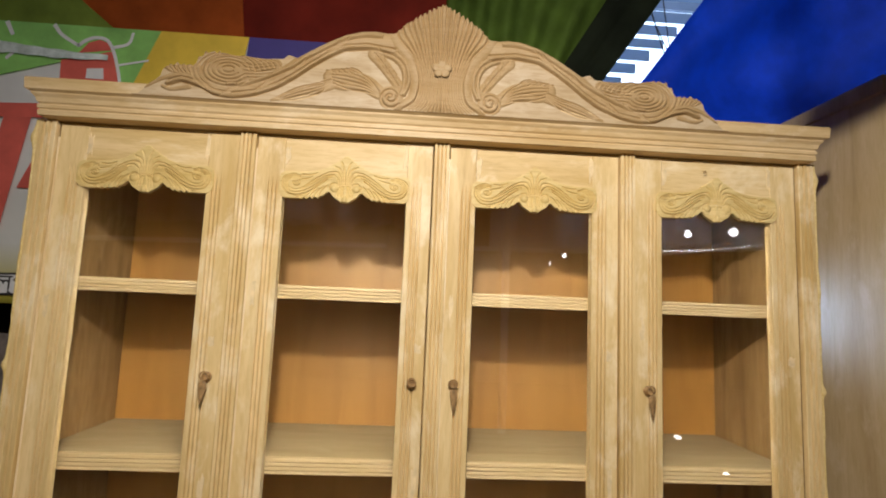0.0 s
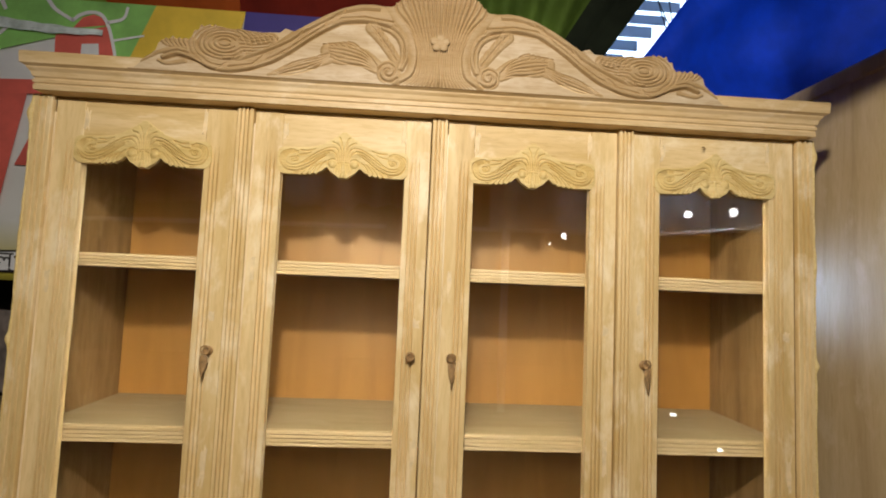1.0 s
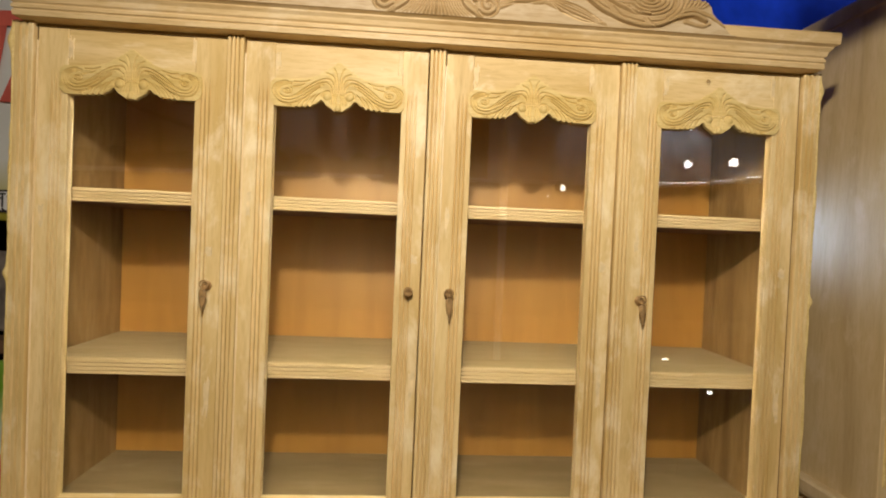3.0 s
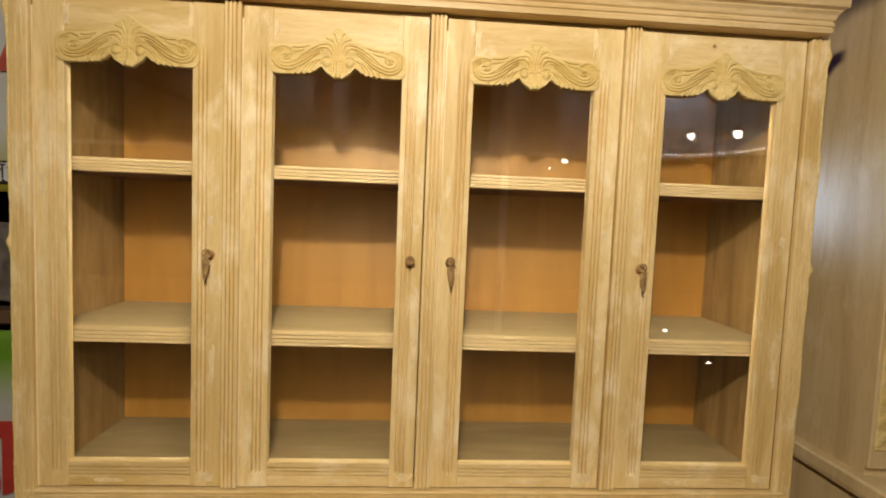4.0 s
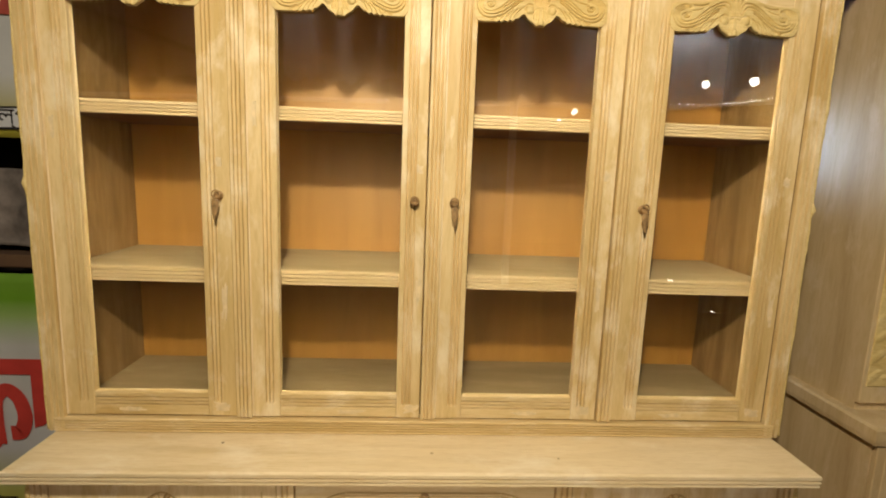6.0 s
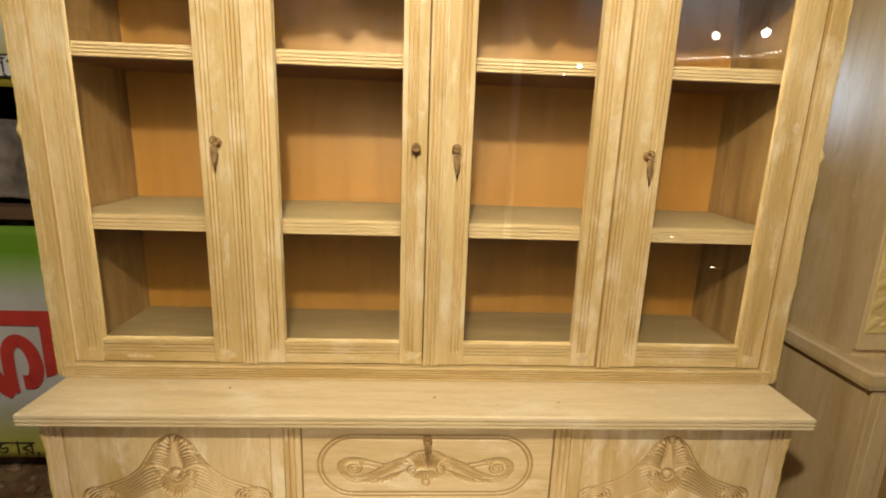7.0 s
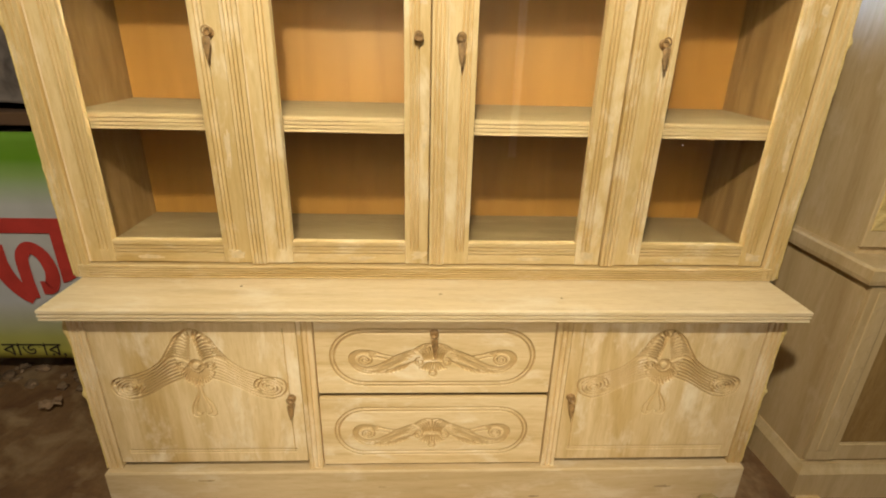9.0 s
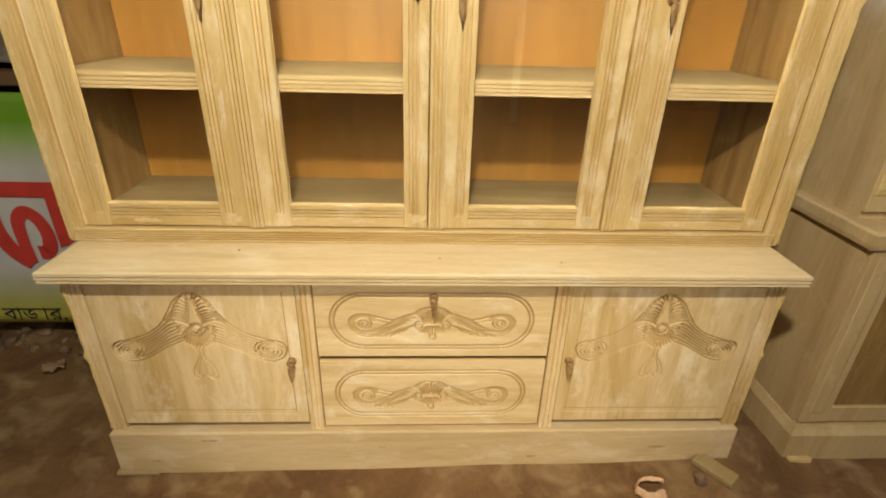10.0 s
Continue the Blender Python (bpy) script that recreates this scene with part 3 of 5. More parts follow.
def upper_banner():
    t = thing("banner", "printed vinyl banner with red letter shapes and a green swirl", "banner")
    lay = banner_print("banner_print_high", [(0.0, (0.50, 0.45, 0.05)), (0.06, (0.52, 0.46, 0.08)), (0.20, (0.76, 0.76, 0.70)), (1.0, (0.80, 0.80, 0.78))])
    sh = part("print", sheet(0, 2.4, 0, 0.97, 0), lay, t)
    sh.location = (-2.6, BY, 1.475)
    y = BY - 0.008
    part("green_area", flat([(-2.6, 2.20), (-1.505, 2.25), (-1.307, 2.31), (-1.12, 2.21), (-1.06, 2.20), (-0.975, 2.446), (-2.6, 2.446)], y), green_ink, t, "green printed corner with pale swirls")
    part("yellow_area", flat([(-1.08, 2.2), (-0.72, 2.2), (-0.68, 2.446), (-0.985, 2.446)], y - 0.001), yellow_ink, t)
    part("blue_area", flat([(-0.70, 2.2), (-0.2, 2.2), (-0.2, 2.446), (-0.68, 2.446)], y - 0.001), blue_ink, t)
    part("red_shape", flat([(-1.305, 2.20), (-1.310, 2.317), (-1.22, 2.338), (-1.142, 2.359), (-1.114, 2.260), (-1.108, 2.20)], y - 0.002), glare_red, t)
    part("red_shape", flat([(-1.255, 2.345), (-1.225, 2.385), (-1.190, 2.398), (-1.160, 2.388), (-1.146, 2.362)], y - 0.002), glare_red, t)
    part("white_shape", flat([(-1.22, 2.255), (-1.22, 2.29), (-1.165, 2.295), (-1.16, 2.255)], y - 0.004), white_ink, t)
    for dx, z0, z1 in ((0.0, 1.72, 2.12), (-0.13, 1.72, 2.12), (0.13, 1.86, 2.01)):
        part("red_shape", flat([(-1.53 + dx, z0), (-1.44 + dx, z0), (-1.38 + dx, z1), (-1.47 + dx, z1)], y - 0.002), glare_red, t)
    part("red_shape", flat([(-1.75, 2.09), (-1.27, 2.11), (-1.26, 2.16), (-1.75, 2.14)], y - 0.003), glare_red, t)
    part("red_shape", flat([(-1.30, 1.84), (-1.22, 1.80), (-1.20, 1.98), (-1.27, 1.97)], y - 0.002), glare_red, t)
    for pts, r in (([(-1.258, 2.369), (-1.232, 2.392), (-1.196, 2.404), (-1.160, 2.394), (-1.132, 2.345), (-1.108, 2.261), (-1.100, 2.20)], 0.0065), ([(-1.345, 2.442), (-1.315, 2.406), (-1.255, 2.370)], 0.007),
                   ([(-1.140, 2.371), (-1.090, 2.389), (-1.077, 2.431)], 0.006), ([(-1.114, 2.309), (-1.016, 2.333)], 0.004), ([(-1.502, 2.442), (-1.477, 2.394)], 0.008), ([(-1.448, 2.355), (-1.490, 2.307)], 0.007)):
        part("swirl", ribbon(pts, 2 * r, 1.6 * r, y - 0.0045), white_ink, t)
    # crumpled fold of loose vinyl across the corner
    bm = bmesh.new()
    n, m = 60, 10
    g = [[bm.verts.new((-1.95 + 0.80 * i / n, y - 0.010 - 0.012 * abs(noise.noise((i * 0.07, j * 0.6, 3))) - 0.003 * noise.noise((i * 0.35, j * 0.9, 8)),
                        2.415 - 0.07 * i / n - 0.030 * math.sin(2.6 * i / n) + (0.060 - 0.040 * i / n) * (j / m - 0.5) + 0.008 * noise.noise((i * 0.2, j * 0.2, 1)))) for j in range(m + 1)] for i in range(n + 1)]
    for i in range(n):
        for j in range(m):
            bm.faces.new((g[i][j], g[i + 1][j], g[i + 1][j + 1], g[i][j + 1])).smooth = True
    part("fold", bm, vinyl, t, "shiny crumpled fold in the vinyl, its glare painted pale")
    part("label_box", flat([(-1.46, 1.505), (-1.335, 1.51), (-1.335, 1.57), (-1.46, 1.565)], y - 0.002), white_ink, t)
    part("label_border", flat([(-1.468, 1.498), (-1.327, 1.503), (-1.327, 1.577), (-1.468, 1.572)], y - 0.001), black_ink, t)
    writing("small_writing", "ল্প", 0.075, -1.425, 1.518, y - 0.005, black_ink, t)
    return t


lower_banner()
upper_banner()

# the dark slot between the banners
tagged(part("shelf_beam", boxes((-2.5, -0.3, 0.515, 0.61, 1.030, 1.075), bevel=0.004), plain("dark_beam", (0.12, 0.065, 0.03), 0.8)), "dark brown timber beam below a dim opening", "beam")


def hung_rag():
    bm = bmesh.new()
    n, m = 50, 24
    g = [[bm.verts.new((-2.4 + 2.0 * i / n, 0.555 + 0.02 * math.sin(i * 0.9) + 0.02 * noise.noise((i * 0.3, j * 0.2, 3)), 1.10 + 0.27 * j / m + (0.03 * noise.noise((i * 0.4, 1, 8)) if j == m else 0))) for j in range(m + 1)] for i in range(n + 1)]
    for i in range(n):
        for j in range(m):
            bm.faces.new((g[i][j], g[i + 1][j], g[i + 1][j + 1], g[i][j + 1])).smooth = True
    r = bmesh.ops.extrude_face_region(bm, geom=bm.faces[:])
    bmesh.ops.translate(bm, vec=(0, 0.01, 0), verts=[v for v in r["geom"] if isinstance(v, bmesh.types.BMVert)])
    return tagged(part("sacking", bm, rag), "grey crumpled sacking lying on a dark beam", "sacking")


hung_rag()
# slit left between the halves to seat the added glare spot
tagged(part("wall_stall_back", boxes((-3.2, 0.70, 0.80, 0.84, 0, 2.3), (1.08, 2.9, 0.80, 0.84, 0, 2.3), bevel=0), dark_cloth), "dark cloth back of the stall", "wall", kind="structure")

# ---- the carved showcase ----
case = thing("showcase", "large unfinished carved wooden showcase with four glass doors", "cabinet", "", (0, 0, 0))
DEPTH = 0.42

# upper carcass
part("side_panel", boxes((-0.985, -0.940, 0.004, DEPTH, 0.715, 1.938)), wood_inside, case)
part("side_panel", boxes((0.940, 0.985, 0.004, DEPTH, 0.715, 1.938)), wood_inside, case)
part("back_panel", boxes((-0.940, 0.940, 0.380, 0.390, 0.715, 1.938), bevel=0), ply, case, "orange brown plywood back panel")
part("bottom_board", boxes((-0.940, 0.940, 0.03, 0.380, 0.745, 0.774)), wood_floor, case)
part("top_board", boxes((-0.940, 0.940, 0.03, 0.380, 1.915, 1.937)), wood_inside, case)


def shelf(z0, z1):
    bm = bmesh.new()
    h = z1 - z0
    extrude(bm, flip(grooved(z0, z1, 0.038, 0.380, [z0 + h * f for f in (0.25, 0.5, 0.75)], 0.0036, h * 0.08)), -0.938, 0.938, "x")
    return part("shelf", bm, wood_shelf, case, "dusty shelf with a reeded front edge")


shelf(1.529, 1.562)
shelf(1.107, 1.146)
# thin dark sheets added below the shelves as painted shade
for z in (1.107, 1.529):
    part("shelf_underside", boxes((-0.936, 0.936, 0.050, 0.379, z - 0.0016, z - 0.0005), bevel=0), underside_shade, case, "red brown sheet added to paint shade under the shelf")
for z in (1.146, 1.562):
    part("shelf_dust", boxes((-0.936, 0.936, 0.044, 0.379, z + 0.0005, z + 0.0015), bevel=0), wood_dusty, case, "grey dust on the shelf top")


def reeded_post(x0, x1, z0, z1, front, back, material, name, n=4):
    bm = bmesh.new()
    w = x1 - x0
    extrude(bm, grooved(x0, x1, front, back, [x0 + w * (i + 1) / (n + 1) for i in range(n)], 0.0065, w / (n + 1) * 0.50), z0, z1, "z")
    return part(name, bm, material, case)


for x in (-0.482, 0.0, 0.482):
    reeded_post(x - 0.0190, x + 0.0190, 0.757, 1.938, -0.010, 0.03, wood_v, "mullion", 3)
for s in (-1, 1):
    x0, x1 = sorted((s * 0.939, s * 0.980))
    reeded_post(x0, x1, 0.716, 1.938, -0.012, 0.003, wood_v, "corner_post", 2)


def carved_edge(s, z0, z1, x, y0, y1, seed):
    """The lumpy carved strip down the outer edge of a corner post."""
    n = int((z1 - z0) / 0.006)
    verts, faces = [], []
    for i in range(n + 1):
        z = z0 + (z1 - z0) * i / n
        k = noise.noise((seed, z * 9, 0))
        out = 0.004 + 0.007 * max(0, k) + 0.004 * max(0, noise.noise((seed, z * 34, 5)))
        knot = 0.010 * math.exp(-((z - (z0 + 0.52 * (z1 - z0))) / 0.012) ** 2) + 0.009 * math.exp(-((z - (z1 - 0.045)) / 0.02) ** 2)
        out += knot
        for a, b in ((0, y0), (0.6, y0 - 0.002 - 0.3 * out), (1.0, y0 + 0.008), (1.0, (y0 + y1) / 2), (0.7, y1), (0, y1)):
            verts.append((s * (x + a * out), b, z))
    for i in range(n):
        for k in range(6):
            q, r = i * 6 + k, i * 6 + (k + 1) % 6
            faces.append((q, r, r + 6, q + 6))
    faces += [tuple(range(6)), tuple(range(n * 6, n * 6 + 6))]
    me = bpy.data.meshes.new("carved_edge")
    me.from_pydata(verts, [], faces)
    bm = bmesh.new()
    bm.from_mesh(me)
    bmesh.ops.recalc_face_normals(bm, faces=bm.faces)
    bm.to_mesh(me)
    bm.free()
    me.polygons.foreach_set("use_smooth", [True] * len(faces))
    return carved_part("carved_edge", me, wood_carved, case, "chipped carved edge of the corner post")


carved_edge(-1, 0.72, 1.936, 0.980, -0.010, 0.03, 1.7)
carved_edge(1, 0.72, 1.936, 0.980, -0.010, 0.03, 5.2)

# rails below and above the doors
bm = bmesh.new()
extrude(bm, flip(grooved(0.715, 0.7525, -0.014, 0.03, (0.723, 0.730, 0.737, 0.744), 0.006, 0.0040)), -0.965, 0.965, "x")
part("bottom_rail", bm, wood_h, case)
part("top_rail", boxes((-0.939, 0.939, 0.003, 0.03, 1.930, 1.938)), wood_h, case)


def cornice():
    prof = [(0.028, 1.938), (0.034, 1.939), (0.035, 1.950), (0.0325, 1.952), (0.0325, 1.954), (0.036, 1.956), (0.036, 1.963), (0.0332, 1.965), (0.0332, 1.967),
            (0.037, 1.970), (0.040, 1.980), (0.046, 1.987), (0.0465, 1.990), (0.0555, 1.9945), (0.057, 2.018), (0.056, 2.022)]
    bm = ring_loft(bmesh.new(), prof, 0.932, -0.005, DEPTH + 0.01)
    bmesh.ops.recalc_face_normals(bm, faces=bm.faces)
    return part("cornice", bm, wood_cornice, case, "moulded cornice with scratched grooves")


cornice()


# the crest on the cornice
def interp(rows):
    xs, ys = [r[0] for r in rows], [r[1] for r in rows]
    return lambda x: float(np.interp(x, xs, ys))


CREST = interp([(0, 2.264), (0.010, 2.262), (0.051, 2.240), (0.091, 2.212), (0.119, 2.184), (0.135, 2.186), (0.165, 2.190), (0.195, 2.187), (0.235, 2.175), (0.280, 2.152), (0.320, 2.127), (0.350, 2.108),
                (0.360, 2.113), (0.372, 2.116), (0.384, 2.105), (0.43, 2.102), (0.48, 2.106), (0.525, 2.110), (0.548, 2.114), (0.572, 2.108), (0.587, 2.092), (0.594, 2.074), (0.612, 2.074), (0.632, 2.077), (0.652, 2.070),
                (0.664, 2.060), (0.668, 2.044), (0.690, 2.022), (0.715, 1.997), (0.73, 1.996)])


def crest_top(x):
    a = abs(x)
    z = CREST(a)
    if a < 0.118:
        z += 0.005 * (1 - abs(((a / 0.0105) % 1) - 0.5) * 2) - 0.002
    elif 0.535 < a < 0.66:
        z += 0.006 * (1 - abs(((a / 0.016) % 1) - 0.5) * 2) - 0.003
    return max(z, 1.9955)


def crest_strokes():
    def cut(path, d=0.0065, w=0.0032):
        return (spline(path) if len(path) < 12 else np.array(path), w, w * 0.75, -d)

    def rib(f):
        e = 0.120 * f
        return [(0.098 * f, 1.996), (0.066 * f, 2.020), (0.056 * f, 2.060), (0.060 * f, 2.092), (0.077 * f, 2.134), (e * 0.93, CREST(e) - 0.030 * (1 - f * 0.4)), (e, CREST(e))]

    def ring(cx, cz, rx, rz, a0, a1, d=0.006, w=0.0030):
        return (np.array([(cx + rx * math.cos(t), cz + rz * math.sin(t)) for t in np.linspace(radians(a0), radians(a1), 30)]), w, w, -d)
    s = []
    # the great fan, waisted like an hourglass
    for f in (0.0, 0.25, 0.5, 0.75, 0.95):
        s.append((spline(rib(f)), 0.020, 0.024, 0.020 - 0.008 * f))
    for i in range(10):
        s.append(cut(rib((i + 0.6) / 10.3), 0.0115, 0.0044))
    # volute: the fan's outer reeds roll under it and in
    s.append((np.array([(0.121, 2.024), (0.1212, 2.024)]), 0.029, 0.029, 0.010))
    s.append((spiral(0.122, 2.025, 0.027, 0.005, 215, 1.75, 60), 0.0036, 0.0034, -0.008))
    s.append((np.array([(0.124, 2.026), (0.1242, 2.026)]), 0.008, 0.008, 0.014))
    # C-scroll from the volute up under the shoulder
    for k, h in ((0.0, 0.012), (0.011, 0.010)):
        s.append((spline([(0.090 + k * 0.6, 2.034), (0.080 + k, 2.060), (0.081 + k, 2.090), (0.094 + k, 2.118 - k * 0.4), (0.122 + k * 0.5, 2.139 - k), (0.157, 2.147 - k)]), 0.0055, 0.0050, h))
    # S-moulding: shoulder band that runs down into the end curl
    s.append((spline([(0.128, 2.166), (0.19, 2.169), (0.240, 2.160), (0.285, 2.137), (0.325, 2.108), (0.365, 2.075), (0.41, 2.046), (0.455, 2.027), (0.50, 2.018), (0.54, 2.024), (0.580, 2.040)]), 0.024, 0.016, 0.008))
    low = [(0.116, 2.141), (0.184, 2.149), (0.239, 2.142), (0.278, 2.120), (0.318, 2.092), (0.355, 2.062), (0.394, 2.036), (0.446, 2.014), (0.497, 2.004), (0.538, 2.009), (0.579, 2.028), (0.619, 2.037), (0.650, 2.026)]
    up = [(0.150, 2.180), (0.19, 2.179), (0.235, 2.167), (0.28, 2.143), (0.318, 2.118), (0.357, 2.090), (0.396, 2.068), (0.434, 2.050), (0.473, 2.036), (0.510, 2.033)]
    for p, h in ((low, 0.012), (up, 0.012)):
        s.append((spline(p), 0.0055, 0.0050, h))
        s.append(cut([(x, z + (0.0075 if p is low else -0.0075)) for x, z in p], 0.0055, 0.0026))
    s.append(cut([(x, z - 0.0065) for x, z in low], 0.0040, 0.0026))
    for x, z in ((0.252, 2.150), (0.332, 2.100), (0.414, 2.044), (0.500, 2.021)):
        for k in (-0.010, 0.0, 0.010):
            s.append(cut([(x + k + 0.014, z - 0.013 - k * 0.5), (x + k, z - k * 0.5), (x + k - 0.012, z + 0.013 - k * 0.5)], 0.0060, 0.0030))
    # end curl: oval rings with hair and leaf tips
    s.append((np.array([(0.486, 2.066), (0.530, 2.066)]), 0.038, 0.040, 0.010))
    for rx, rz in ((0.064, 0.040), (0.052, 0.032), (0.040, 0.024), (0.027, 0.016), (0.014, 0.008)):
        s.append(ring(0.510, 2.067, rx, rz, -150, 152))
    for r in (1.0, 1.16):
        s.append(ring(0.514, 2.066, 0.070 * r, 0.048 * r, -55, 75, 0.005))
    for i in range(6):                      # the curl opens into feathers
        f = i / 5
        s.append(cut([(0.478 - 0.006 * f, 2.094 - 0.046 * f), (0.452 - 0.004 * f, 2.090 - 0.036 * f), (0.424, 2.094 - 0.036 * f), (0.396 + 0.010 * f, 2.098 - 0.034 * f)], 0.0050, 0.0026))
    s.append((spline([(0.400, 2.088), (0.445, 2.088), (0.480, 2.096)]), 0.014, 0.012, 0.007))
    for i in range(7):
        f = i / 6
        s.append(cut([(0.390 + 0.070 * f, 2.084 - 0.014 * f), (0.398 + 0.072 * f, 2.094 - 0.006 * f), (0.415 + 0.072 * f, 2.101)], 0.0050, 0.0026))
    for f in (0.0, 0.5, 1.0):
        s.append((spline([(0.585, 2.068 - 0.016 * f), (0.615, 2.068 - 0.012 * f), (0.645 + 0.012 * (1 - f), 2.066 - 0.008 * f)]), 0.010, 0.004, 0.008))
    for i in range(6):
        f = i / 5
        s.append(cut([(0.590 + 0.050 * f, 2.053 + 0.004 * f), (0.597 + 0.050 * f, 2.063), (0.600 + 0.052 * f, 2.076 - 0.006 * f)], 0.0055, 0.0028))
    s.append((spline([(0.560, 2.022), (0.61, 2.046), (0.655, 2.040), (0.700, 2.014)]), 0.009, 0.003, 0.008))
    s.append((spline([(0.600, 2.020), (0.640, 2.012), (0.660, 2.018)]), 0.006, 0.004, 0.007))
    # leaf that lies outwards from the volute, with a second lobe
    s.append((spline([(0.150, 2.036), (0.185, 2.062), (0.225, 2.070), (0.268, 2.068)]), 0.016, 0.018, 0.008))
    s.append((spline([(0.150, 2.028), (0.195, 2.046), (0.240, 2.044), (0.268, 2.050)]), 0.010, 0.008, 0.007))
    for i in range(6):
        f = i / 5
        s.append(cut([(0.150, 2.038 - 0.012 * f), (0.180 + 0.006 * f, 2.070 - 0.034 * f), (0.224 + 0.004 * f, 2.088 - 0.048 * f), (0.268 - 0.006 * f, 2.086 - 0.036 * f)], 0.0058, 0.0030))
    for i in range(6):
        f = i / 5
        s.append(cut([(0.196 + 0.060 * f, 2.082 - 0.006 * f), (0.206 + 0.060 * f, 2.090 - 0.008 * f), (0.222 + 0.058 * f, 2.094 - 0.010 * f)], 0.0050, 0.0026))
    s.append((spline([(0.262, 2.054), (0.300, 2.036), (0.345, 2.022), (0.404, 2.000)]), 0.017, 0.004, 0.008))
    for i in range(5):
        f = i / 4
        s.append(cut([(0.262, 2.060 - 0.010 * f), (0.296, 2.050 - 0.026 * f), (0.344, 2.036 - 0.030 * f), (0.396 - 0.02 * f, 2.006 - 0.004 * f)], 0.0055, 0.0028))
    # upright leaf
    s.append((spline([(0.104, 2.056), (0.127, 2.088), (0.148, 2.114), (0.165, 2.132)]), 0.012, 0.017, 0.008))
    s.append(cut([(0.104, 2.054), (0.127, 2.087), (0.148, 2.114), (0.164, 2.132)], 0.006))
    for i in range(5):
        x, z = 0.112 + 0.010 * i, 2.068 + 0.013 * i
        s.append(cut([(x, z), (x + 0.012, z + 0.006), (x + 0.018, z + 0.020)], 0.0036, 0.0024))
        s.append(cut([(x, z), (x - 0.003, z + 0.014), (x + 0.004, z + 0.027)], 0.0036, 0.0024))
    s = mirror(s)
    return s


me = relief(-0.73, 0.73, lambda x: 1.9945, crest_top, 1300, 190, [(p, w0, w1, h * 0.78) for p, w0, w1, h in crest_strokes()], -0.0635, 0.012, 0.016)
crest = carved_part("crest", me, wood_crest, case, "carved crest with a fan, scrolls and leaves")
crest.location.x = -0.0125
me.materials.append(wood_crest_board)      # the sanded ground between the carvings
depth_at = np.empty(len(me.vertices) * 3)
me.vertices.foreach_get("co", depth_at)
depth_at = np.abs(depth_at[1::3] + 0.0635)
me.polygons.foreach_set("material_index", [int(all(depth_at[i] < 0.0006 for i in f.vertices)) for f in me.polygons])
bm = bmesh.new()
for k in range(6):                          # flower at the heart of the fan
    a = math.pi / 2 + 2 * math.pi * k / 5
    r = 0.0145 if k < 5 else 0.0
    m = Matrix.Translation((r * math.cos(a), 0, r * 0.85 * math.sin(a))) @ Matrix.Diagonal((0.0105, 0.0032, 0.0095, 1.0))
    bmesh.ops.create_uvsphere(bm, u_segments=14, v_segments=8, radius=1.0, matrix=m)
for f in bm.faces:
    f.smooth = True
part("flower", bm, wood_crest, crest, "small five-petalled flower").location = (0.0, -0.0765, 2.100)


# glass doors
def valance_low(x):
    a = abs(x)
    base = interp([(0, 1.772), (0.010, 1.772), (0.018, 1.778), (0.030, 1.785), (0.040, 1.797), (0.046, 1.797), (0.056, 1.788), (0.070, 1.782), (0.10, 1.779), (0.14, 1.777), (0.158, 1.778), (0.167, 1.786), (0.17, 1.795)])(a)
    if 0.06 < a < 0.115:
        base += 0.004 * (1 - abs(((a / 0.014) % 1) - 0.5) * 2) - 0.002
    return base


def valance_high(x):
    a = abs(x)
    z = interp([(0, 1.888), (0.008, 1.884), (0.022, 1.873), (0.036, 1.865), (0.052, 1.856), (0.075, 1.849), (0.095, 1.846), (0.12, 1.844), (0.158, 1.844), (0.167, 1.838), (0.17, 1.828)])(a)
    return z + (0.003 * (1 - abs(((a / 0.010) % 1) - 0.5) * 2) if a < 0.045 else 0)


